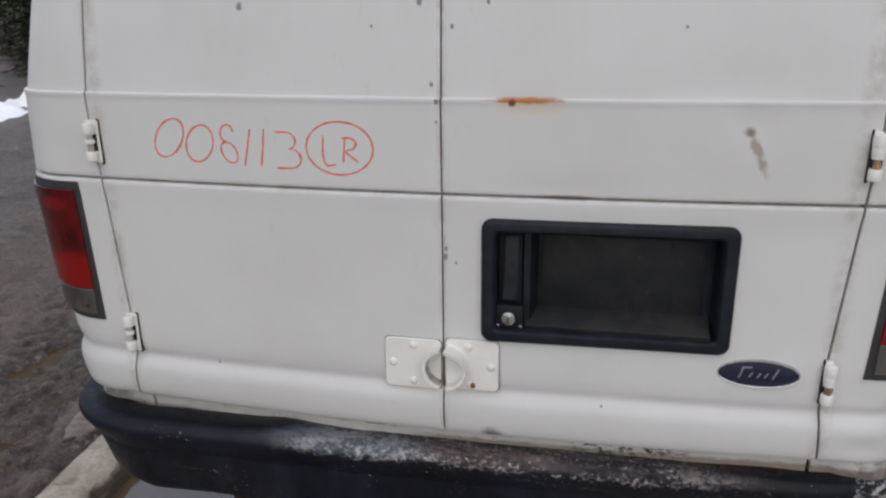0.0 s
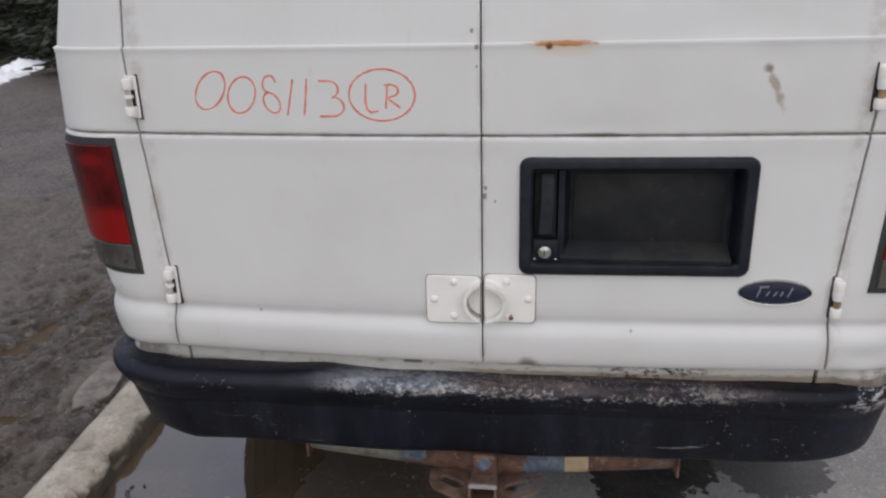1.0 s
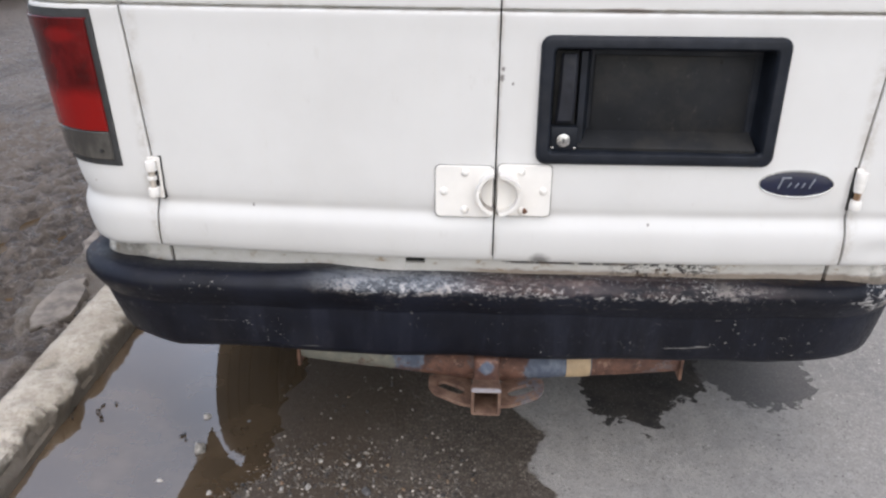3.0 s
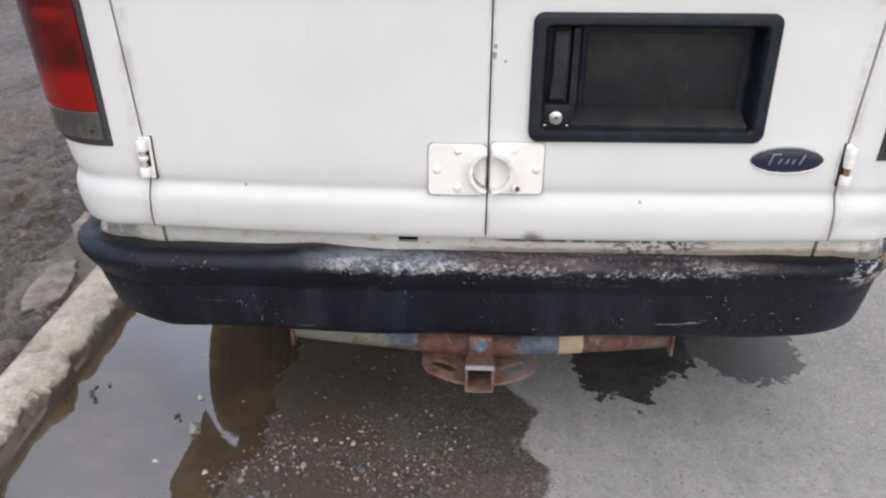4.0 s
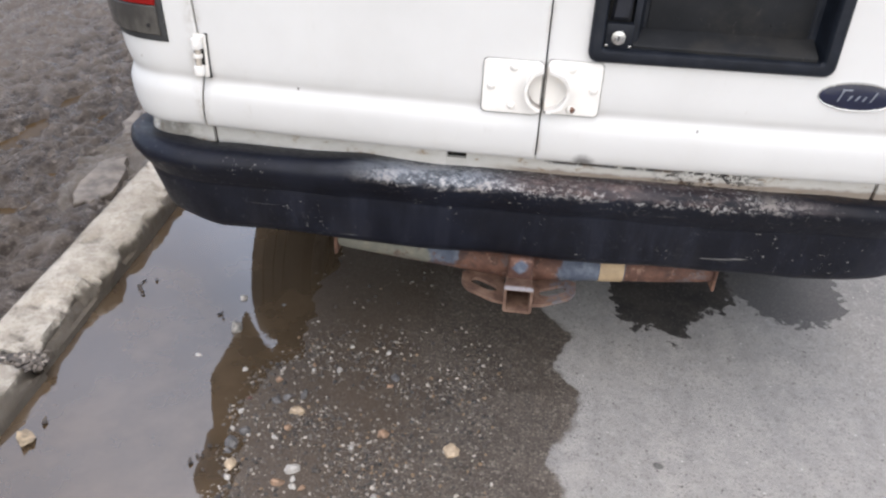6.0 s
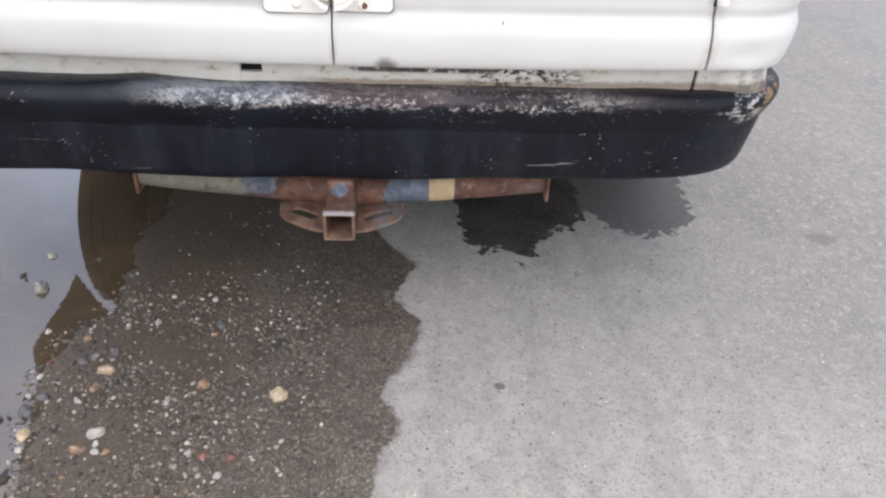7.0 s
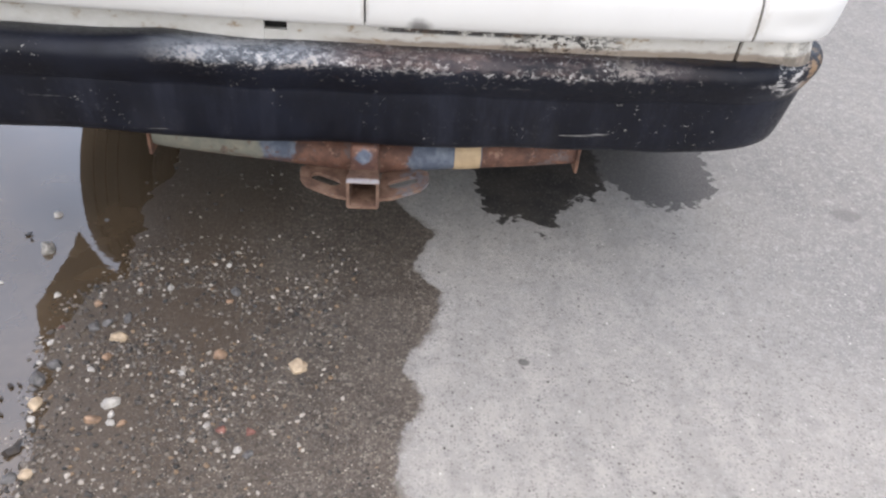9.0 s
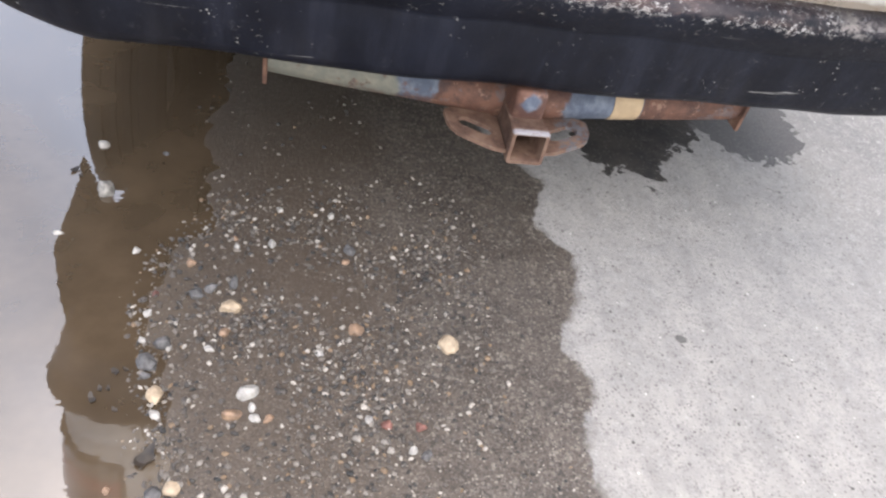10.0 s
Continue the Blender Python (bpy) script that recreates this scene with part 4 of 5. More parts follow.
def slab(s0, s1, zs, ns, out, depth, hole=None, extra=()):
    """A panel that lies on the skin from s0(z) to s1(z), proud by out, with edges turned in by depth. hole: s and z limits left open."""
    bm = bmesh.new()
    fr = sorted({0.0, 0.004, 0.996, 1.0, *[k / ns for k in range(1, ns)]})
    rows = []
    for j, z in enumerate(zs):
        a, b = s0(z), s1(z)
        ss = [a + (b - a) * f for f in fr]
        if hole:
            for h in hole[:2]:
                k = min(range(1, len(ss) - 1), key=lambda q: abs(ss[q] - h))
                ss[k] = h
        edge_z = j in (0, len(zs) - 1)
        rows.append([bm.verts.new(skin(s, z, out - (0.0018 if edge_z or i in (0, len(ss) - 1) else 0))) for i, s in enumerate(ss)])
    for j in range(len(zs) - 1):
        for i in range(len(rows[0]) - 1):
            if hole:
                cs = (rows[j][i].co.x + rows[j][i + 1].co.x) / 2
                cz = (zs[j] + zs[j + 1]) / 2
                if hole[0] < cs < hole[1] and hole[2] < cz < hole[3]:
                    continue
            bm.faces.new((rows[j][i], rows[j][i + 1], rows[j + 1][i + 1], rows[j + 1][i]))
    rim = rows[0][:] + [r[-1] for r in rows[1:]] + rows[-1][-2::-1] + [r[0] for r in rows[-2:0:-1]]
    inner = []
    for v in rim:
        c = v.co
        deep = Vector((0, 1, 0)) if abs(c.x) < 0.80 else Vector((-math.copysign(0.7, c.x), 0.7, 0))
        inner.append(bm.verts.new(c + deep * depth))
    n = len(rim)
    for i in range(n):
        j = (i + 1) % n
        bm.faces.new((rim[i], rim[j], inner[j], inner[i]))
    return bm


def cut(z):
    """Half the doors' width at height z."""
    return lerp(z, [(0.60, 0.721), (0.70, 0.711), (0.745, 0.708), (0.80, 0.704), (0.84, 0.708), (1.13, 0.729), (1.25, 0.738), (1.31, 0.738), (1.5, 0.722), (1.9, 0.66)])


ZS = [0.629, 0.6305, 0.634, 0.639, 0.645, 0.652, 0.66, 0.67, 0.68, 0.688, 0.696, 0.702, 0.707, 0.712, 0.7165, 0.721, 0.7255, 0.7295, 0.733, 0.7365, 0.740, 0.744, 0.749, 0.756, 0.764, 0.775, 0.80, 0.83, 0.853, 0.876, 0.90, 0.93, 0.96, 1.0, 1.03, 1.05, 1.07, 1.09, 1.105,
      1.115, 1.121, 1.126, 1.129, 1.1318, 1.1330, 1.1351, 1.1372, 1.1384, 1.1405, 1.144, 1.15, 1.165, 1.18, 1.20, 1.225, 1.25, 1.27, 1.285, 1.295, 1.302, 1.307, 1.3095, 1.312, 1.315, 1.32, 1.335, 1.36, 1.40, 1.45, 1.52, 1.6, 1.7, 1.8, 1.88, 1.8815]
GAP_W, SEAM_W = 0.0022, 0.0017
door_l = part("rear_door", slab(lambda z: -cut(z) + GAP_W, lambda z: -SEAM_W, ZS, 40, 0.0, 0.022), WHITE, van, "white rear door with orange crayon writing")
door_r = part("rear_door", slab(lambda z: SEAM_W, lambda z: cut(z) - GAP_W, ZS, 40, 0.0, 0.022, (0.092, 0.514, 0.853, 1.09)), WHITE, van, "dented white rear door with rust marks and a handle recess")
ZQ = ZS[:-2] + [1.88, 1.93, 1.95]
for sign in (-1, 1):
    part("rear_corner_panel", slab(lambda z: sign * (cut(z) + GAP_W), lambda z: sign * 1.30, ZQ, 44, 0.0, 0.022), WHITE, van)
    # side wall with its wheel arches
    bm = bmesh.new()
    rows = []
    for y in spread((0.19, 0.04), (1.8, 0.25), (3.9, 0.04), (4.9, 1)):
        lo = 0.345 + 0.22 * (1 - smooth01((y - 0.24) / 0.06))
        for ay in (1.10, 4.3):
            if abs(y - ay) < 0.395:
                lo = max(lo, 0.355 + math.sqrt(0.395 ** 2 - (y - ay) ** 2))
        row = []
        for k in range(31):
            z = lo + (1.95 - lo) * k / 30
            row.append(bm.verts.new((sign * (lerp(z, WIDTH) - lerp(z, PROFILE) * (1.0 if z > 0.74 else 0.12) - (0.010 if y < 0.6 else 0)), y, z)))
        rows.append(row)
    for a, b in zip(rows, rows[1:]):
        for k in range(30):
            bm.faces.new((a[k], a[k + 1], b[k + 1], b[k]))
    part("side_panel", bm, WHITE, van)
# inner frame behind the door gaps, sill, roof, nose and floor
part("door_frame", slab(lambda z: -0.80, lambda z: 0.80, [0.56, 0.60, 0.65, 0.70, 0.75, 0.80, 0.86], 12, -0.030, 0.01), GAP, van)
for s0, s1, z0, z1 in ((-0.80, 0.06, 0.855, 1.90), (0.56, 0.80, 0.855, 1.90), (0.06, 0.56, 1.10, 1.90)):
    part("door_frame", slab(lambda z: s0, lambda z: s1, spread((z0, 0.05), (z1, 1)), 8, -0.030, 0.01), GAP, van)
bm = bmesh.new()
rows = []
for k in range(25):
    x = -1 + 2 * k / 24
    e = math.copysign(abs(x) ** 0.8, x)
    rows.append([bm.verts.new((e * 0.83, y, 1.945 + 0.13 * (1 - abs(e) ** 3) * smooth01((y - 0.02) / 0.35) * smooth01((4.95 - y) / 0.4))) for y in (0.07, 0.12, 0.2, 0.3, 0.45, 1, 2, 3, 4, 4.6, 4.8, 4.9)])
for a, b in zip(rows, rows[1:]):
    for k in range(len(a) - 1):
        bm.faces.new((a[k], a[k + 1], b[k + 1], b[k]))
part("roof", bm, WHITE, van)
part("nose", box(-0.90, 0.90, 4.86, 4.98, 0.40, 1.95, 0.04, 3), WHITE, van)
part("floor_pan", box(-0.86, 0.86, 0.16, 4.85, 0.50, 0.545, 0.01), LINER, van)
for sign in (-1, 1):
    part("frame_rail", box(sign * 0.46 - 0.04, sign * 0.46 + 0.04, 0.13, 4.6, 0.38, 0.50, 0.006), LINER, van)
    part("wheel_liner", box(sign * 0.66 - 0.01, sign * 0.66 + 0.01, 0.62, 1.58, 0.36, 0.84, 0.004), LINER, van)
    part("wheel_liner", box(min(sign * 0.66, sign * 0.93), max(sign * 0.66, sign * 0.93), 0.62, 1.58, 0.81, 0.84, 0.004), LINER, van)
# unseen block added to keep light off the ground by the hitch
part("underbody_light_block", box(-0.52, 0.52, 0.24, 0.66, 0.385, 0.52, 0.02, 3), LINER, van)
part("axle", rod((-0.72, 1.10, 0.355), (0.72, 1.10, 0.355), 0.05, 16), LINER, van)


def tyre_bm(x, y, r=0.355, w=0.215):
    """A tyre, its tread cut by grooves."""
    half = w / 2
    prof = [(-half * 0.75, r * 0.58), (-half, r * 0.72), (-half, r * 0.84), (-half * 0.86, r * 0.965), (-half * 0.6, r)]
    for g in (-0.35, 0.0, 0.35):
        prof += [(half * (g - 0.10), r), (half * (g - 0.07), r - 0.009), (half * (g + 0.07), r - 0.009), (half * (g + 0.10), r)]
    prof += [(half * 0.6, r), (half * 0.86, r * 0.965), (half, r * 0.84), (half, r * 0.72), (half * 0.75, r * 0.58)]
    loops = []
    for k in range(48):
        a = 2 * math.pi * k / 48
        loops.append([(x + px, y + pr * math.cos(a), r + pr * math.sin(a)) for px, pr in prof])
    return loft(loops + loops[:1], closed=False, caps=False)


for y in (1.10, 4.30):
    for x in (-0.862, 0.862):
        t = part("tyre", tyre_bm(x, y), RUBBER, van, "worn black tyre")
        part("rim", join(rod((x - 0.06, y, 0.355), (x + 0.06, y, 0.355), 0.205, 32, 0.008), rod((x - 0.085, y, 0.355), (x + 0.085, y, 0.355), 0.07, 24, 0.01)), STEEL, t)

# sill under the doors, with its dark slot
for s0, s1 in ((-1.0, -0.7265), (-0.7195, -0.189), (-0.147, 0.7195), (0.7265, 1.0)):
    part("sill", slab(lambda z: s0, lambda z: s1, [0.535, 0.54, 0.555, 0.57, 0.585, 0.600, 0.612, 0.6195, 0.620], 40, -0.010, 0.01), SILL, van, "flaking white sill with rust")

part("sill", slab(lambda z: -0.189, lambda z: -0.147, [0.535, 0.545, 0.57, 0.5945, 0.595], 6, -0.012, 0.01), SILL, van, "flaking white sill with rust")

# hinges
def build_hinge(s, z, door, pin, h=0.078):
    x, y, _ = skin(s, z)
    sign = math.copysign(1, s)
    leaf = 0.016 if s < 0 else 0.0085
    part("hinge_leaf", box(x - sign * leaf, x + sign * 0.006, y - 0.005, y + 0.006, z - h / 2 - 0.003, z + h / 2 + 0.003, 0.002), HINGE_WHITE, door)
    # dark strip standing in for the shadow along the leaf's edge
    part("hinge_edge_shade", box(x - sign * (leaf + 0.0035), x - sign * (leaf - 0.0005), y - 0.004, y + 0.006, z - h / 2 - 0.006, z + h / 2 + 0.006, 0.0015), GAP, door)
    ax, ay = x - sign * 0.001, y - 0.013
    for z0, z1 in ((z + h * 0.20, z + h * 0.50), (z - h * 0.50, z - h * 0.24)):
        part("hinge_knuckle", rod((ax, ay, z0), (ax, ay, z1), 0.0112, 18, 0.0032), HINGE_WHITE, door)
    # dark plate standing in for the shade between the knuckles
    part("hinge_recess_shade", box(ax - 0.0105, ax + 0.0105, y - 0.0065, y - 0.004, z - h * 0.24, z + h * 0.20, 0.0005), GAP, door)
    part("hinge_pin", rod((ax, ay, z - h * 0.24), (ax, ay, z + h * 0.20), 0.0062, 14), pin, door)
    part("hinge_collar", rod((ax, ay, z - h * 0.03), (ax, ay, z + h * 0.07), 0.0095, 14, 0.001), HINGE_WHITE, door)
    if pin == PIN_RUST:
        part("hinge_cap", rod((ax, ay, z + h * 0.06), (ax, ay, z + h * 0.22), 0.0105, 14, 0.001), HINGE_WHITE, door)


build_hinge(-0.733, 1.211, door_l, PIN)
build_hinge(-0.707, 0.791, door_l, PIN)
build_hinge(0.731, 1.221, door_r, PIN_RUST)
build_hinge(0.713, 0.803, door_r, PIN_RUST)

# tail lamps
for sign in (-1, 1):
    zl = spread((0.812, 0.02), (1.124, 1))
    inner = lambda z: lerp(z, [(0.812, 0.773), (1.124, 0.789)])
    lamp = part("tail_lamp", slab(lambda z: sign * inner(z), lambda z: sign * 1.075, zl, 24, 0.005, 0.02), LAMP_FRAME, van, "red and smoky tail lamp in a grey housing")
    for name, z0, z1, m in (("clear_lens", 0.826, 0.884, SMOKE), ("red_lens", 0.8852, 1.108, RED)):
        zz = [z0, z0 + 0.002, *spread((z0 + 0.012, 0.012), (z1 - 0.012, 1)), z1 - 0.002, z1]
        part(name, slab(lambda z: sign * (inner(z) + 0.012), lambda z: sign * 1.065, zz, 24, 0.011, 0.012), m, lamp)
    part("lens_screw", rod(Vector(skin(sign * 0.808, 0.845)) + Vector((0, -0.014, 0)), Vector(skin(sign * 0.808, 0.845)), 0.004, 10), GAP, lamp)

# handle and plate recess of the right door
face = lambda x: -0.012 + 0.028 * (x / 0.72) ** 2
X0, X1, Z0, Z1 = 0.076, 0.5335, 0.849, 1.093
frame_loops = [round_rect(X0, X1, Z0, Z1, 0.020, lambda x: face(x) + 0.004), round_rect(X0, X1, Z0, Z1, 0.020, lambda x: face(x) - 0.007),
               round_rect(X0 + 0.003, X1 - 0.003, Z0 + 0.003, Z1 - 0.003, 0.019, lambda x: face(x) - 0.0115), round_rect(X0 + 0.008, X1 - 0.008, Z0 + 0.008, Z1 - 0.008, 0.016, lambda x: face(x) - 0.0135),
               round_rect(X0 + 0.022, X1 - 0.022, Z0 + 0.020, Z1 - 0.020, 0.010, lambda x: face(x) - 0.0125), round_rect(X0 + 0.026, X1 - 0.026, Z0 + 0.024, Z1 - 0.024, 0.008, lambda x: face(x) - 0.008),
               round_rect(X0 + 0.028, X1 - 0.028, Z0 + 0.026, Z1 - 0.026, 0.007, lambda x: face(x) + 0.012)]
part("handle_bezel", loft(frame_loops, caps=False), TRIM, door_r, "faded dark blue-black plastic surround")
pan_loops = [frame_loops[-1], round_rect(X0 + 0.031, X1 - 0.034, Z0 + 0.030, Z1 - 0.030, 0.006, 0.045), round_rect(X0 + 0.035, X1 - 0.040, Z0 + 0.034, Z1 - 0.034, 0.004, 0.050)]
bm = loft(pan_loops, caps=False)
bm.verts.ensure_lookup_table()
bm.faces.new(bm.verts[-28:])
part("recess_pan", bm, TRIM, door_r)
part("plate_panel", box(0.185, 0.485, 0.0465, 0.0505, 0.902, 1.050, 0.0015), SHELF, door_r, "dusty number-plate mount left bare")
ledge = [[(x, 0.048, 0.905), (x, 0.046, 0.9035), (x, 0.002, 0.884), (x, -0.001, 0.880), (x, 0.0, 0.872), (x, 0.048, 0.872)] for x in (0.158, 0.498)]
part("plate_shelf", loft(ledge), SHELF, door_r)
part("recess_divider", loft([[(x0, y, z) for x0, y in ((0.154, 0.006), (0.166, 0.008), (0.178, 0.049), (0.150, 0.049))] for z in (0.876, 1.062)]), TRIM, door_r)
loops = []
for (a, b), yf in zip(((0.1105, 0.1455), (0.1115, 0.1460), (0.1150, 0.1470), (0.1160, 0.1475), (0.1175, 0.1470)), (0.002, -0.004, -0.006, -0.005, 0.001)):
    z = (0.925, 0.932, 0.985, 1.050, 1.058)[len(loops)]
    loops.append([(a, 0.02, z), (a, yf + 0.005, z), (a + 0.004, yf, z), (b - 0.004, yf, z), (b, yf + 0.005, z), (b, 0.02, z)])
part("door_handle", loft(loops), PADDLE, door_r, "black pull handle")
part("handle_pivot", box(0.106, 0.150, 0.012, 0.045, 0.918, 1.062, 0.002), GAP, door_r)
part("lock_plate", box(0.1035, 0.156, -0.009, 0.045, 0.8735, 0.921, 0.003), TRIM, door_r)
lock_x, lock_z = 0.128, 0.896
part("lock_cylinder", join(rod((lock_x, -0.009, lock_z), (lock_x, -0.016, lock_z), 0.0135, 28, 0.002), rod((lock_x, -0.016, lock_z), (lock_x, -0.018, lock_z), 0.0085, 22, 0.001)), CHROME, door_r, "dull metal key lock")
part("key_slot", box(lock_x - 0.0012, lock_x + 0.0012, -0.0188, -0.015, lock_z - 0.005, lock_z + 0.005, 0.0003), GAP, door_r)
for x in (0.108, 0.151):
    part("screw", rod((x, -0.008, 0.880), (x, -0.0108, 0.880), 0.0028, 12, 0.0006), CHROME, door_r)
for x, z in ((0.245, 1.040), (0.425, 1.040), (0.240, 0.925), (0.415, 0.925)):
    part("plate_screw_hole", rod((x, 0.0464, z), (x, 0.0435, z), 0.0035, 12, 0.0008), GAP if z > 1 else SHELF, door_r)

# padlock hasp: a riveted plate on each door with half a collar
def hasp(door, x0, x1, z0, z1, rivets, a0, a1):
    y = 0.0
    lo = [round_rect(x0, x1, z0, z1, 0.010, -0.008), round_rect(x0, x1, z0, z1, 0.010, -0.0145), round_rect(x0 + 0.0015, x1 - 0.0015, z0 + 0.0015, z1 - 0.0015, 0.009, -0.016)]
    part("hasp_plate", loft(lo), HINGE_WHITE, door, "white painted hasp plate")
    # added dark rim that draws the grime and shadow round the plate
    part("hasp_outline", loft([round_rect(x0 - 0.0015, x1 + 0.0015, z0 - 0.002, z1 + 0.001, 0.010, 0.004), round_rect(x0 - 0.0015, x1 + 0.0015, z0 - 0.002, z1 + 0.001, 0.010, -0.0112)]), GRIME_SHADE, door)
    for x, z in rivets:
        dome = [[(x + r * math.cos(2 * math.pi * k / 14), -0.016 - h, z + r * math.sin(2 * math.pi * k / 14)) for k in range(14)] for r, h in ((0.0085, -0.001), (0.008, 0.002), (0.0055, 0.0045), (0.002, 0.0055))]
        part("rivet", loft(dome), HINGE_WHITE, door)
    loops = []
    cx, cz = 0.007, 0.790
    for k in range(25):
        a = radians(a0 + (a1 - a0) * k / 24)
        c, s = math.cos(a), math.sin(a)
        lip = 0.030 + 0.004 * noise.noise((c * 3, s * 3, 7)) + (0.010 * max(0, s) if a0 < 0 else 0.0)
        ro, ri = 0.0425, 0.0385
        loops.append([(cx + ri * c, -0.014, cz + ri * s), (cx + (ri - 0.001) * c, -0.014 - lip, cz + (ri - 0.001) * s), (cx + (ro + 0.001) * c, -0.0145 - lip, cz + (ro + 0.001) * s), (cx + ro * c, -0.019, cz + ro * s), (cx + (ro + 0.004) * c, -0.014, cz + (ro + 0.004) * s)])
    part("hasp_collar", loft(loops), HINGE_WHITE, door, "white half-round collar with chipped rim")
    liner = []
    for k in range(25):
        a = radians(a0 + (a1 - a0) * k / 24)
        c, s = math.cos(a), math.sin(a)
        r = 0.0381
        liner.append([(cx + r * c, -0.0165, cz + r * s), (cx + r * c, -0.040, cz + r * s), (cx + (r - 0.0012) * c, -0.040, cz + (r - 0.0012) * s), (cx + (r - 0.0012) * c, -0.0165, cz + (r - 0.0012) * s)])
    # liner added on the left half only, to darken its shaded inside
    if a0 > 0:
        part("collar_shade_liner", loft(liner), COLLAR_SHADE, door, "grimy steel inside the collar, darkened for shade")


hasp(door_l, -0.119, -0.0045, 0.733, 0.840, ((-0.060, 0.827), (-0.102, 0.787), (-0.060, 0.749)), 104, 256)
hasp(door_r, 0.0045, 0.111, 0.738, 0.845, ((0.051, 0.831), (0.096, 0.792), (0.056, 0.749)), -88, 88)
part("hasp_pin", rod((0.058, -0.016, 0.752), (0.062, -0.022, 0.749), 0.005, 8), RUST, door_r)

# oval badge: a chrome rim, blue field, and plain silver strokes
ex, ez, ea, eb = 0.590, 0.814, 0.0725, 0.0275
def oval(sa, y):
    return [(ex + ea * sa * math.cos(2 * math.pi * k / 40) - (0 if sa > 0.95 else 0), y, ez + (eb - ea * (1 - sa)) * math.sin(2 * math.pi * k / 40)) for k in range(40)]
by = face(0.59) + 0.003
part("badge_rim", loft([oval(1.0, by), oval(1.0, by - 0.006), oval(0.985, by - 0.0088), oval(0.965, by - 0.0082), oval(0.95, by - 0.005)], caps=False), CHROME, door_r, "chrome oval badge rim")
part("badge_field", loft([oval(0.96, by - 0.003), oval(0.955, by - 0.006), oval(0.85, by - 0.0075), oval(0.70, by - 0.0085)]), BADGE, door_r, "dark blue oval badge field")
bars = ((-0.034, -0.010, -0.027, 0.012), (-0.030, 0.012, -0.012, 0.013), (-0.016, -0.007, -0.010, 0.003), (-0.002, -0.007, 0.004, 0.003), (0.011, -0.007, 0.016, 0.003), (0.025, -0.008, 0.034, 0.012))
strokes = [rod((ex + a, by - 0.0083, ez + b), (ex + c, by - 0.0083, ez + d), 0.0016, 8, 0.0005) for a, b, c, d in bars]
part("badge_strokes", join(*strokes), SILVER, door_r)

# crayon writing on the left door
def stroke(points, width=0.0037):
    """A waxy line drawn on the door through points (x, z)."""
    fine = []
    for (x0, z0), (x1, z1) in zip(points, points[1:]):
        n = max(1, round(math.hypot(x1 - x0, z1 - z0) / 0.004))
        fine += [(x0 + (x1 - x0) * k / n, z0 + (z1 - z0) * k / n) for k in range(n)]
    fine.append(points[-1])
    bm = bmesh.new()
    rows = []
    for k, (x, z) in enumerate(fine):
        a, b = fine[max(0, k - 1)], fine[min(len(fine) - 1, k + 1)]
        dx, dz = b[0] - a[0], b[1] - a[1]
        d = math.hypot(dx, dz) or 1
        w = width * (0.5 + 0.28 * noise.noise((x * 60, z * 60, 4.0)))
        nx, nz = -dz / d * w, dx / d * w
        rows.append([bm.verts.new(skin(x + nx, z + nz, 0.0002)), bm.verts.new(skin(x + nx * 0.7, z + nz * 0.7, 0.0008)), bm.verts.new(skin(x - nx * 0.7, z - nz * 0.7, 0.0008)), bm.verts.new(skin(x - nx, z - nz, 0.0002))])
    for a, b in zip(rows, rows[1:]):
        for i in range(3):
            bm.faces.new((a[i], a[i + 1], b[i + 1], b[i]))
    return bm


def arc(cx, cz, rx, rz, a0, a1, slant=0.0, n=28):
    out = []
    for k in range(n + 1):
        a = radians(a0 + (a1 - a0) * k / n)
        z = rz * math.sin(a)
        out.append((cx + rx * math.cos(a) + slant * z, cz + z))
    return out


def glyph(*lines):
    part("crayon_mark", join(*[stroke(l) for l in lines]), CRAYON, door_l, "orange-red wax crayon mark")


glyph(arc(-0.5535, 1.2245, 0.031, 0.0385, 75, 440, 0.38))
glyph(arc(-0.4865, 1.2155, 0.0295, 0.0365, 60, 425, 0.22))
glyph(arc(-0.4255, 1.2375, 0.0135, 0.0165, 10, 280, 0.1) + arc(-0.4230, 1.2000, 0.0165, 0.0205, 120, 480, -0.25))
glyph([(-0.375, 1.247), (-0.392, 1.175)])
glyph([(-0.346, 1.248), (-0.351, 1.21), (-0.357, 1.175)])
glyph([(-0.322, 1.243)] + arc(-0.302, 1.2265, 0.019, 0.0165, 95, -75) + arc(-0.300, 1.1925, 0.027, 0.020, 75, -70) + [(-0.324, 1.173)])
glyph(arc(-0.195, 1.2150, 0.0665, 0.0505, 70, 440, 0.02))
glyph([(-0.226, 1.238), (-0.2285, 1.205), (-0.226, 1.187), (-0.218, 1.181), (-0.203, 1.184)])
glyph([(-0.183, 1.234), (-0.188, 1.189)], [(-0.190, 1.234)] + arc(-0.178, 1.224, 0.016, 0.0115, 90, -80) + [(-0.184, 1.209), (-0.172, 1.200), (-0.158, 1.190)])


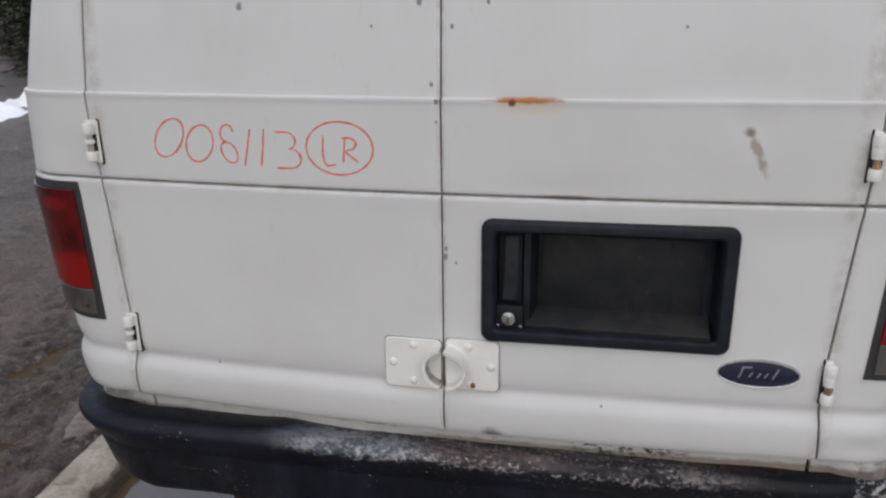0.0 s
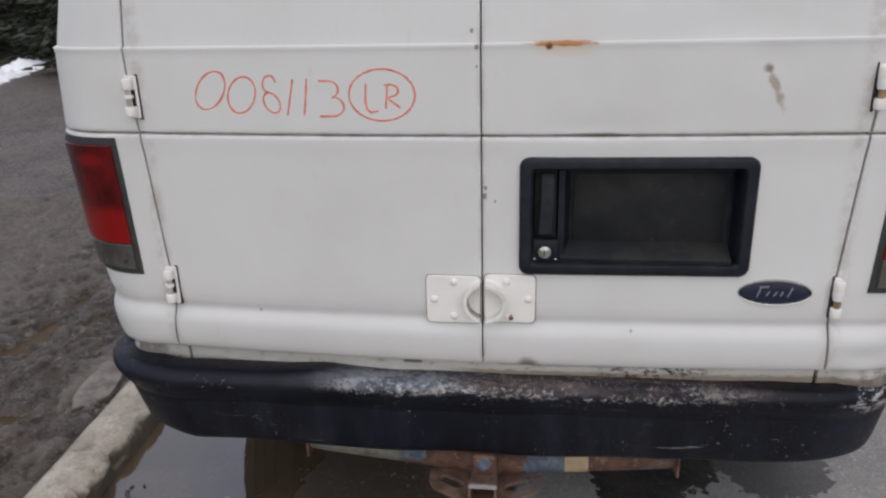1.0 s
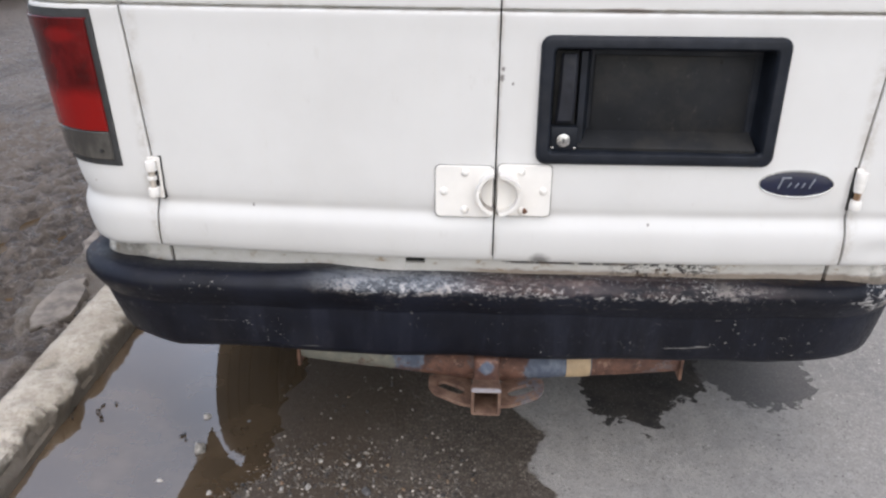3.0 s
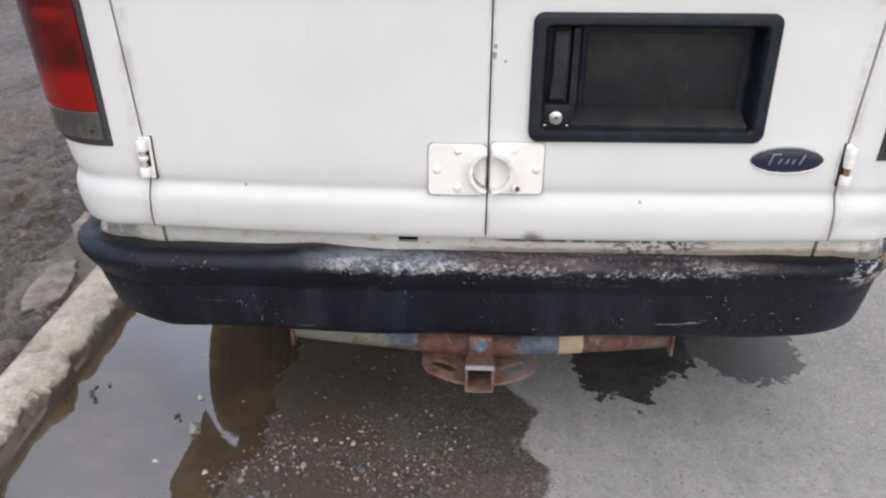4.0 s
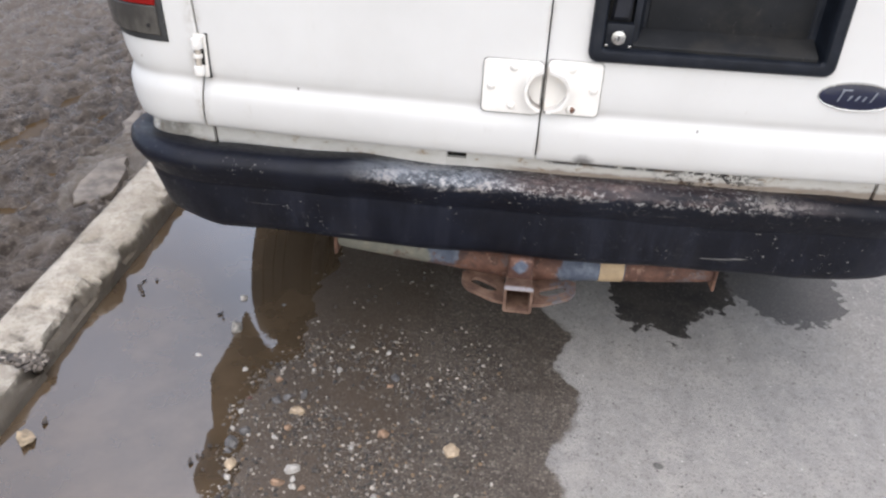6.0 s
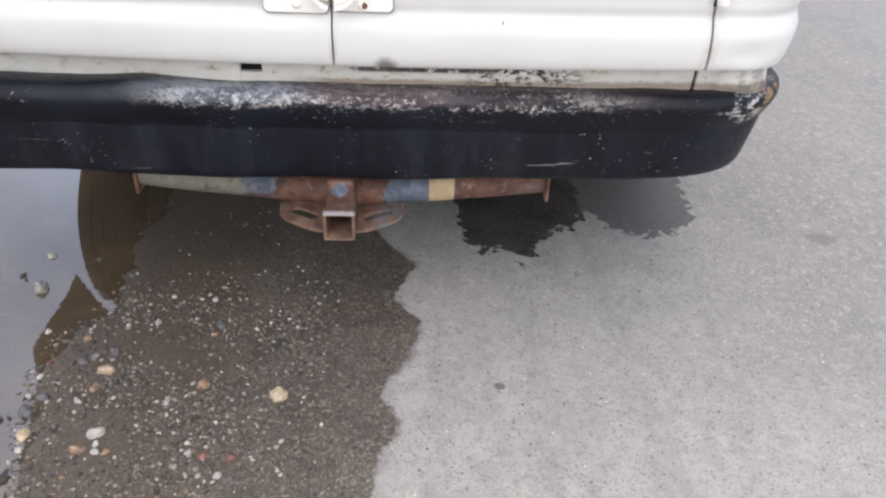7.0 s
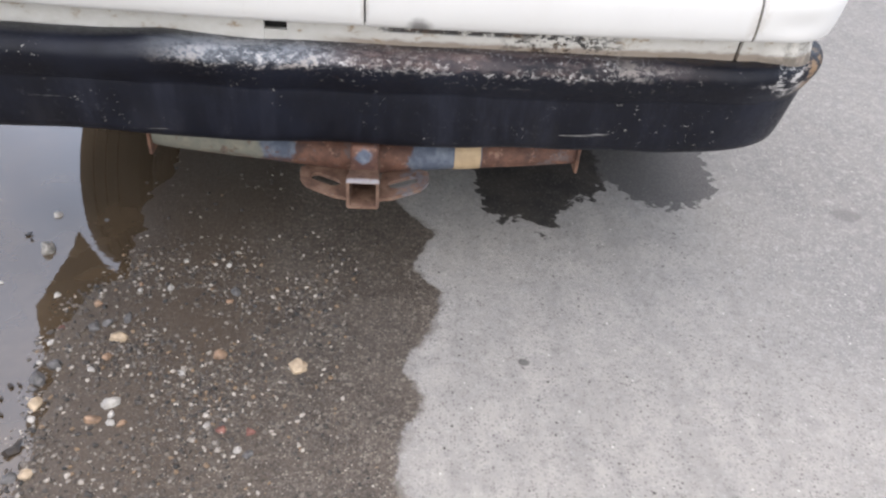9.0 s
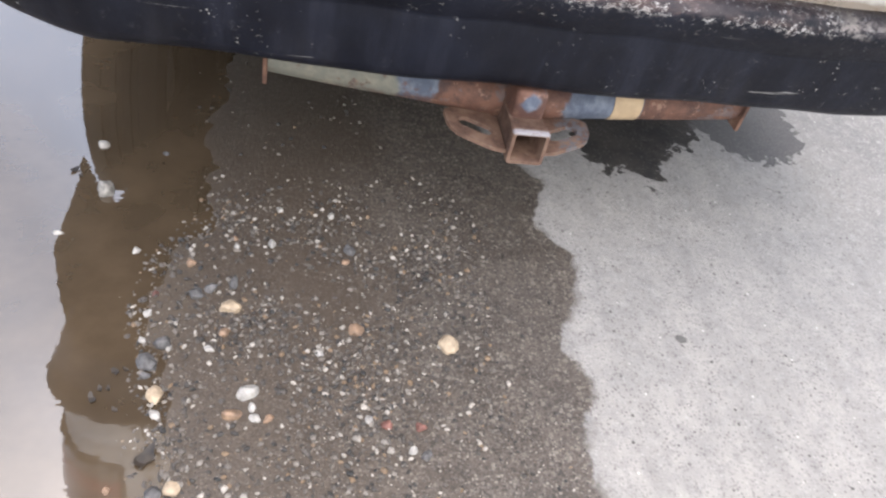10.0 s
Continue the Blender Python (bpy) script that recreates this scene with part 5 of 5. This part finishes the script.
# ---- rear bumper ----
SECTION = [(0.095, 0.572), (0.065, 0.577), (0.040, 0.5795), (0.020, 0.579), (0.007, 0.570), (0.000, 0.556), (0.001, 0.542), (0.010, 0.520), (0.0195, 0.501), (0.0235, 0.495), (0.0232, 0.490), (0.024, 0.475), (0.028, 0.430),
           (0.032, 0.396), (0.036, 0.381), (0.045, 0.372), (0.056, 0.373), (0.062, 0.385), (0.066, 0.45), (0.085, 0.52), (0.110, 0.54)]
sweep = [(0.0, 0.0, 0.025 * k) for k in range(-28, 29)]
for sign in (-1, 1):
    run = []
    for k in range(1, 17):
        a = math.pi / 2 * k / 16
        run.append((k / 16, 0.0, sign * (0.70 + (0.246 if sign < 0 else 0.264) * math.sin(a))))
    run += [(1.0, q / 5, sign * (0.946 if sign < 0 else 0.964)) for q in range(1, 6)]
    sweep = run[::-1] + sweep if sign < 0 else sweep + run


def plan(turn, back, x):
    """A point of the bumper's line seen from above."""
    y = 0.006 + 0.045 * x - 0.010 * (1 - (x / 0.93) ** 2) + 0.17 * (1 - math.cos(math.pi / 2 * turn)) + 0.17 * back
    return Vector((x - math.copysign(0.012, x) * back, y + 0.006 * noise.noise((x * 6, 0.3, 1)), 0))


line = [plan(*q) for q in sweep]
loops = []
for k, ((turn, back, x), p) in enumerate(zip(sweep, line)):
    t = (line[min(k + 1, len(line) - 1)] - line[max(k - 1, 0)]).normalized()
    nrm = Vector((-t.y, t.x, 0))
    end = smooth01((turn - 0.45) / 0.55)
    loop = []
    for d, z in SECTION:
        low = (0.58 - z) / 0.208
        lump = 0.009 * noise.noise((x * 7, z * 9, 2)) + 0.016 * math.exp(-((x + 0.38) / 0.05) ** 2 - ((z - 0.585) / 0.015) ** 2) * 0.5
        zz = z - 0.010 * x + lump * 0.6 + low * ((0.008 if x < 0 else 0.020) * end + 0.014 * smooth01((-x - 0.3) / 0.35) + 0.015 * back) + (1 - low) * 0.012 * back
        c = p + nrm * (d * (1 - 0.45 * end) + low * ((0.046 if x < 0 else 0.024) * end + (0.030 if x < 0 else 0.010) * math.sin(math.pi * turn) * (1 - back)) + 0.012 * back ** 2)
        loop.append((c.x, c.y, zz))
    loops.append(loop)
bumper = part("rear_bumper", loft(loops), BUMPER, van, "black step bumper scraped to primer and rust")

# ---- tow hitch under the bumper ----
def bar_loops(x0, x1, n, grow=0.0):
    """A round bar that bows down in its middle."""
    loops = []
    for k in range(n + 1):
        x = x0 + (x1 - x0) * k / n
        fat = math.exp(-(x / 0.13) ** 2)
        r = 0.034 + 0.008 * fat + grow
        c = 0.326 - 0.032 * (1 - (x / 0.46) ** 2)
        loops.append([(x, 0.150 - 0.012 * fat + r * math.cos(2 * math.pi * q / 20), c + r * math.sin(2 * math.pi * q / 20)) for q in range(20)])
    return loops


hitch = part("hitch_bar", loft(bar_loops(-0.455, 0.455, 40)), HITCH, van, "rusty round tow hitch bar with paint remnants")
part("tape_band", loft(bar_loops(0.189, 0.246, 4, 0.0015)), BAND, hitch, "beige band round the bar")
for x in (-0.459, 0.457):
    part("hitch_flange", box(x - 0.004, x + 0.004, 0.108, 0.26, 0.284, 0.44, 0.003), RUST_PALE, hitch)
ro, ri = 0.034, 0.0265
cz = 0.282
sq = lambda h, y, r: round_rect(-0.003 - h, -0.003 + h, cz - h, cz + h, r, y, 4)
part("receiver", loft([sq(ri, 0.20, 0.004), sq(ri, -0.006, 0.004), sq(ri + 0.001, -0.013, 0.004), sq(ro - 0.001, -0.013, 0.006), sq(ro, -0.009, 0.006), sq(ro, 0.012, 0.006), sq(ro - 0.003, 0.016, 0.006), sq(ro - 0.003, 0.22, 0.006)], caps=False), RECEIVER, hitch, "rusty square receiver tube")
part("receiver_back", box(-0.029, 0.023, 0.17, 0.19, cz - 0.026, cz + 0.026, 0.001), GAP, hitch)
part("saddle", box(-0.032, 0.026, 0.035, 0.16, 0.300, 0.366, 0.010, 3), HITCH, hitch, "rusty gusset with blue-grey paint")


def chain_plate(sign):
    """A flat ear with a long slot for a safety chain."""
    outer = [(0.034, -0.010), (0.075, 0.008), (0.118, 0.028), (0.134, 0.048), (0.139, 0.092), (0.130, 0.108), (0.034, 0.108)]
    m = len(outer)
    mid, axis = Vector((0.082, 0.059)), Vector((0.911, 0.41))
    inner = []
    for k in range(20):
        a = 2 * math.pi * (k + 0.5) / 20
        inner.append(mid + axis * math.copysign(0.018, math.cos(a)) + Vector((axis.x * math.cos(a) - axis.y * math.sin(a), axis.y * math.cos(a) + axis.x * math.sin(a))) * 0.0155)
    ring = []
    for k in range(20):
        a = 2 * math.pi * (k + 0.5) / 20 + math.atan2(axis.y, axis.x)
        d = Vector((math.cos(a), math.sin(a)))
        best = None
        c = mid
        for i in range(m):
            p, q = Vector(outer[i]), Vector(outer[(i + 1) % m])
            e = q - p
            den = d.x * e.y - d.y * e.x
            if abs(den) < 1e-9:
                continue
            t = ((p.x - c.x) * e.y - (p.y - c.y) * e.x) / den
            u = ((p.x - c.x) * d.y - (p.y - c.y) * d.x) / den
            if t > 0 and -1e-6 <= u <= 1 + 1e-6:
                best = t if best is None else min(best, t)
        ring.append(c + d * (best or 0.03))
    z0, z1 = 0.260, 0.268
    tilt = lambda p: 0.10 * (p[0] - 0.03)
    loops = [[(sign * p[0] - 0.003, p[1], z + tilt(p)) for p in src] for src, z in ((inner, z0), (ring, z0), (ring, z1), (inner, z1), (inner, z0))]
    return loft(loops, caps=False)


part("chain_plate", chain_plate(-1), RECEIVER, hitch, "rusty slotted chain plate")
part("chain_plate", chain_plate(1), RECEIVER, hitch, "rusty slotted chain plate with grey primer")


# ---- loose stones ----
rng = random.Random(11)


def stone_bm(seed, r, flat=0.62):
    """A worn stone: a ball cut by a few blunt facets and dented."""
    bm = bmesh.new()
    bmesh.ops.create_icosphere(bm, subdivisions=3, radius=1)
    rs = random.Random(seed)
    sx, sy = rs.uniform(0.8, 1.2), rs.uniform(0.65, 0.95)
    planes = [(Vector((rs.uniform(-1, 1), rs.uniform(-1, 1), rs.uniform(-0.3, 1))).normalized(), rs.uniform(0.50, 0.80)) for _ in range(9)]
    for v in bm.verts:
        c = v.co.copy()
        for nrm, d in planes:
            over = c.dot(nrm) - d
            if over > 0:
                c -= nrm * over * 0.66
        c *= 1 + 0.22 * noise.noise(c * 1.8 + Vector((seed, 0, 0))) + 0.06 * noise.noise(c * 5 + Vector((0, seed, 0)))
        v.co = Vector((c.x * sx, c.y * sy, c.z * flat)) * r
    return bm


def pebble(x, y, r, material, label, z=None):
    seed = rng.random() * 50
    deep = ground_z(x, y) < -0.004
    ob = link_mesh("pebble", stone_bm(seed, r, 1.0 if deep else 0.62), material)
    base = ground_z(x, y) if z is None else z
    ob.matrix_world = pose(x, y, base + r * (0.6 if deep else 0.20), 0, 0, rng.uniform(0, 360))
    return tagged(ob, label, "stone", "loose stones behind the van")


for x, y, r, m, label in (
    (-0.119, -0.230, 0.026, PEBBLE_CREAM, "cream pebble on the wet asphalt"),
    (-0.495, -0.162, 0.021, PEBBLE_CREAM, "angular cream stone among grit"),
    (-0.455, -0.338, 0.018, PEBBLE_WHITE, "white round pebble on wet grit"),
    (-0.474, -0.380, 0.016, PEBBLE_ORANGE, "orange-brown stone on wet grit"),
    (-0.590, -0.343, 0.019, PEBBLE_CREAM, "yellowish pebble at the puddle's rim"),
    (-0.293, -0.036, 0.010, PEBBLE_ORANGE, "small orange pebble on wet grit"),
    (-0.668, -0.030, 0.011, PEBBLE_WHITE, "small pale pebble in the puddle"),
    (-0.749, 0.126, 0.025, PEBBLE_ROUGH, "rough pale stone standing out of the puddle"),
    (-0.809, 0.006, 0.016, PEBBLE_WHITE, "pale stone standing out of the puddle"),
    (-0.592, -0.245, 0.019, PEBBLE_GREY, "grey stone at the puddle's rim"),
    (-0.555, -0.135, 0.017, PEBBLE_GREY, "grey stone at the puddle's rim"),
    (-0.530, -0.120, 0.014, PEBBLE_GREY, "dark stone among grit"),
    (-0.265, -0.385, 0.010, PEBBLE_WHITE, "small white pebble on wet grit"),
    (-0.238, -0.395, 0.011, PEBBLE_RED, "brick-red chip on wet grit"),
    (-0.185, -0.400, 0.011, PEBBLE_RED, "brick-red chip on wet grit"),
    (-0.180, -0.450, 0.010, PEBBLE_GREY, "small grey pebble on wet grit"),
    (-0.420, -0.385, 0.009, PEBBLE_ORANGE, "small orange pebble on wet grit"),
    (-0.445, -0.365, 0.009, PEBBLE_WHITE, "small white pebble on wet grit"),
    (-0.500, 0.010, 0.008, PEBBLE_ORANGE, "small orange pebble on wet grit"),
    (-0.320, 0.092, 0.009, PEBBLE_WHITE, "small white pebble on wet grit"),
    (-0.420, 0.100, 0.009, PEBBLE_WHITE, "small white pebble on wet grit"),
    (-0.930, 0.075, 0.008, PEBBLE_CREAM, "small stone in the puddle"),
    (-0.780, 0.272, 0.017, PEBBLE_WHITE, "pale stone standing out of the puddle"),
    (-0.612, -0.278, 0.018, PEBBLE_GREY, "pale grey stone at the puddle's rim"),
    (-0.544, -0.500, 0.013, PEBBLE_CREAM, "cream pebble at the puddle's rim"),
    (-0.626, -0.177, 0.009, PEBBLE_WHITE, "small white pebble at the puddle's rim"),
    (-0.610, -0.305, 0.010, PEBBLE_GREY, "small dark pebble at the puddle's rim"),
    (-0.945, -0.017, 0.012, PEBBLE_CREAM, "small stone in the puddle"),
    (-1.050, -0.160, 0.012, PEBBLE_GREY, "dark stone in the puddle by the kerb"),
    (-0.570, -0.059, 0.011, PEBBLE_ORANGE, "small orange stone on wet grit"),
    (-0.494, -0.012, 0.008, PEBBLE_WHITE, "small white pebble on wet grit"),
    (-0.493, -0.103, 0.014, PEBBLE_GREY, "dark stone among grit"),
    (-0.620, -0.135, 0.008, PEBBLE_RED, "small reddish pebble at the puddle's rim"),
    (-0.626, -0.236, 0.008, PEBBLE_WHITE, "small white pebble at the puddle's rim"),
    (-0.583, -0.249, 0.007, PEBBLE_WHITE, "small white pebble on wet grit"),
    (-0.343, -0.256, 0.009, PEBBLE_WHITE, "small white pebble on wet grit"),
    (-0.279, -0.204, 0.016, PEBBLE_ORANGE, "flat tan stone sunk in the grit"),
    (-0.501, -0.219, 0.012, PEBBLE_ORANGE, "brown stone chip on wet grit"),
    (-0.519, -0.252, 0.009, PEBBLE_WHITE, "small white pebble on wet grit"),
    (-0.432, 0.001, 0.010, PEBBLE_WHITE, "small pale pebble on wet grit"),
    (-0.286, -0.004, 0.015, PEBBLE_GREY, "grey stone chip on wet grit"),
    (-0.585, -0.377, 0.010, PEBBLE_WHITE, "small pale pebble at the puddle's rim"),
    (-0.441, -0.384, 0.010, PEBBLE_WHITE, "small white pebble on wet grit"),
    (-0.199, -0.440, 0.009, PEBBLE_WHITE, "small white pebble on wet grit"),
    (-0.630, -0.499, 0.008, PEBBLE_ORANGE, "small orange pebble at the puddle's rim"),
    (-0.571, -0.507, 0.014, PEBBLE_GREY, "grey stone at the puddle's rim"),
    (-0.847, 0.447, 0.009, PEBBLE_GREY, "dark stone in the puddle"),
    (-0.656, 0.261, 0.010, PEBBLE_GREY, "dark stone in the puddle"),
    (-0.906, 0.137, 0.008, PEBBLE_GREY, "dark stone in the puddle"),
):
    pebble(x, y, r, m, label)


def scrap(x, y, r, seed, material, label, category):
    """A curled flake of leaf or bark lying on the water or the ground."""
    rs = random.Random(seed)
    ring = [(r * rs.uniform(0.65, 1.15) * math.cos(a), r * rs.uniform(0.35, 0.7) * math.sin(a)) for a in (k * math.pi / 5 for k in range(10))]
    lift = max(0.0, ground_z(x, y)) + 0.001
    top = [(px, py, lift + 0.0022 + 0.35 * px * px / r) for px, py in ring]
    low = [(px, py, z - 0.0016) for px, py, z in top]
    inner = [(px * 0.4, py * 0.4, lift + 0.0022) for px, py in ring]
    ob = link_mesh("leaf_scrap", loft([low, top, inner]), material)
    ob.matrix_world = pose(x, y, 0, 0, 0, rs.uniform(0, 360))
    return tagged(ob, label, category, "scraps on the puddle")


LEAF = make_plain("wet_dead_leaf", (0.030, 0.022, 0.016), 0.5, 0.5, 60)
TAN_LEAF = make_plain("dry_tan_leaf", (0.30, 0.235, 0.155), 0.6, 0.5, 50)
scrap(-1.062, -0.345, 0.036, 21, TAN_LEAF, "curled tan dead leaf at the puddle's end", "leaf")
scrap(-1.050, -0.288, 0.012, 22, LEAF, "small dark leaf scrap at the puddle's end", "leaf")
scrap(-0.587, -0.450, 0.021, 3, LEAF, "wet dark leaf at the puddle's rim", "leaf")
for k in range(17):
    cx, cy = ((-1.098, 0.262), (-0.660, -0.335), (-0.775, 0.140))[(k > 8) + (k > 14)]
    scrap(cx + rng.gauss(0, 0.030), cy + rng.gauss(0, 0.028), rng.uniform(0.005, 0.010), 10 + k, LEAF, "small dark leaf scrap floating on the puddle", "leaf")

# grit on the wet part: far too many to count
verts, faces = [], []
base = bmesh.new()
bmesh.ops.create_icosphere(base, subdivisions=1, radius=1)
bv = [v.co.copy() for v in base.verts]
bf = [[v.index for v in f.verts] for f in base.faces]
base.free()
for k in range(104300):
    if k < 100000:
        x, y = rng.uniform(-0.66, 0.13), rng.uniform(-0.66, 0.75)
        if x > 0.06 and y < -0.15:
            continue
        thick = (0.50 + 0.9 * noise.noise((x * 5.5, y * 5.5, 9))) * (1 - 0.97 * smooth01((y + 0.05) / 0.32)) * (1 - 0.9 * smooth01((x + 0.14) / 0.16))
        if rng.random() > thick + 0.06 * (x < -0.2 and y < 0.1):
            continue
    elif k < 103000:
        x, y = rng.uniform(-1.12, -0.60), rng.uniform(-0.7, 0.4)
        if rng.random() > 0.25:
            continue
    else:
        x, y = rng.uniform(-3.0, -1.35), rng.uniform(-0.3, 2.5)
    on_kerb = k >= 103500
    if on_kerb:
        x, y = rng.uniform(-1.305, -1.135), rng.gauss(-0.137, 0.016)
    r = 0.0009 + 0.0056 * rng.random() ** 7
    if on_kerb:
        r = 0.002 + 0.008 * rng.random() ** 2.5
    elif x < -1.3:
        r *= 0.8
    a, fl = rng.uniform(0, 6.28), rng.uniform(0.5, 0.8)
    ca, sa, e = math.cos(a), math.sin(a), rng.uniform(0.4, 1.0)
    z = (0.050 - 0.55 * max(0.0, x + 1.165) if on_kerb else ground_z(x, y)) + r * 0.25
    o = len(verts)
    for c in bv:
        px, py = c.x * r * (1 + 0.8 * (rng.random() - 0.5)), c.y * r * e * (1 + 0.8 * (rng.random() - 0.5))
        verts.append((x + ca * px - sa * py, y + sa * px + ca * py, z + c.z * r * fl))
    faces += [[o + i for i in f] for f in bf]
me = bpy.data.meshes.new("grit")
me.from_pydata(verts, [], faces)
me.materials.append(GRAVEL)
tagged(new("grit", me), "mixed pale and dark grit scattered on wet ground", "gravel", kind="stuff")


# ---- snow bank and dark trees far behind the verge ----
def snow_bank():
    loops = []
    for k in range(90):
        t = k / 89
        c = Vector((-8.0 - 6.5 * t, 7.0 + 16.0 * t, 0))
        side = Vector((-0.93, -0.38, 0))
        loop = []
        for q in range(13):
            u = -1 + 2 * q / 12
            h = (1 - u * u) * (0.13 + 0.10 * noise.noise((t * 12, 0, 1))) + 0.20 * noise.fractal((t * 60, u * 3.5, 0), 0.8, 2, 4) * (1 - abs(u))
            p = c + side * (u * 0.55 + 0.08 * noise.noise((t * 30, u, 5)))
            loop.append((p.x, p.y, 0.02 + max(0, h) if 0 < q < 12 else -0.02))
        loops.append(loop)
    ob = link_mesh("snow_bank", loft(loops, closed=False, caps=False), SNOW)
    tagged(ob, "low bank of old ploughed snow along the mud", "snow", kind="stuff")


snow_bank()


def build_conifer():
    tree = thing("conifer", "tall dark conifer behind the snow bank", "tree", "trees behind the snow bank")
    bm = loft([[(r * math.cos(a * math.pi / 4) + 0.05 * math.sin(z), r * math.sin(a * math.pi / 4), z) for a in range(8)] for z, r in ((-0.1, 0.20), (1, 0.16), (3, 0.12), (6, 0.07), (8.6, 0.015))])
    for k in range(26):
        z = 0.9 + 7.2 * k / 26
        a, ln = k * 2.4, (1.9 - 1.55 * k / 26)
        limb = rod((0, 0, z), (ln * math.cos(a), ln * math.sin(a), z - 0.25), 0.03, 5, 0, 0.008)
        bm = join(bm, limb)
    part("trunk", bm, BARK, tree)
    r2 = random.Random(5)
    v, f = [], []
    for k in range(2600):
        h = r2.random() ** 1.25
        z = 0.5 + 8.0 * h
        reach = (2.0 - 1.85 * h) * (0.75 + 0.35 * math.sin(z * 5.1))
        a, d = r2.uniform(0, 6.283), reach * r2.random() ** 0.5
        c = Vector((d * math.cos(a), d * math.sin(a), z - 0.16 * d))
        s = r2.uniform(0.10, 0.24)
        out = Vector((math.cos(a), math.sin(a), -0.25 + r2.uniform(-0.3, 0.3))) * s * 1.6
        w = Vector((-math.sin(a), math.cos(a), r2.uniform(-0.5, 0.5))) * s * 0.45
        o = len(v)
        v += [tuple(c - w), tuple(c + out * 0.5 - w * 0.6 + Vector((0, 0, 0.03))), tuple(c + out), tuple(c + w)]
        f += [(o, o + 1, o + 2), (o, o + 2, o + 3)]
    me = bpy.data.meshes.new("crown")
    me.from_pydata(v, [], f)
    me.materials.append(NEEDLES)
    crown = new("crown", me)
    crown.parent = tree
    return tree


tree = build_conifer()
tree.matrix_basis = pose(-12.5, 11.5, 0, 0, 0, 0) @ Matrix.Scale(0.5, 4)
for k in range(22):
    t = k / 21
    x, y = -9.0 - 12.5 * t + rng.uniform(-0.8, 0.8), 12.6 + 13.5 * t + rng.uniform(-0.9, 0.9)
    back = (k % 3) * 1.7
    c = copy_thing(tree, pose(x - back * 0.8, y + back * 0.55, 0.0, 0, 0, rng.uniform(0, 360)))
    c.scale = [rng.uniform(0.42, 0.62)] * 3
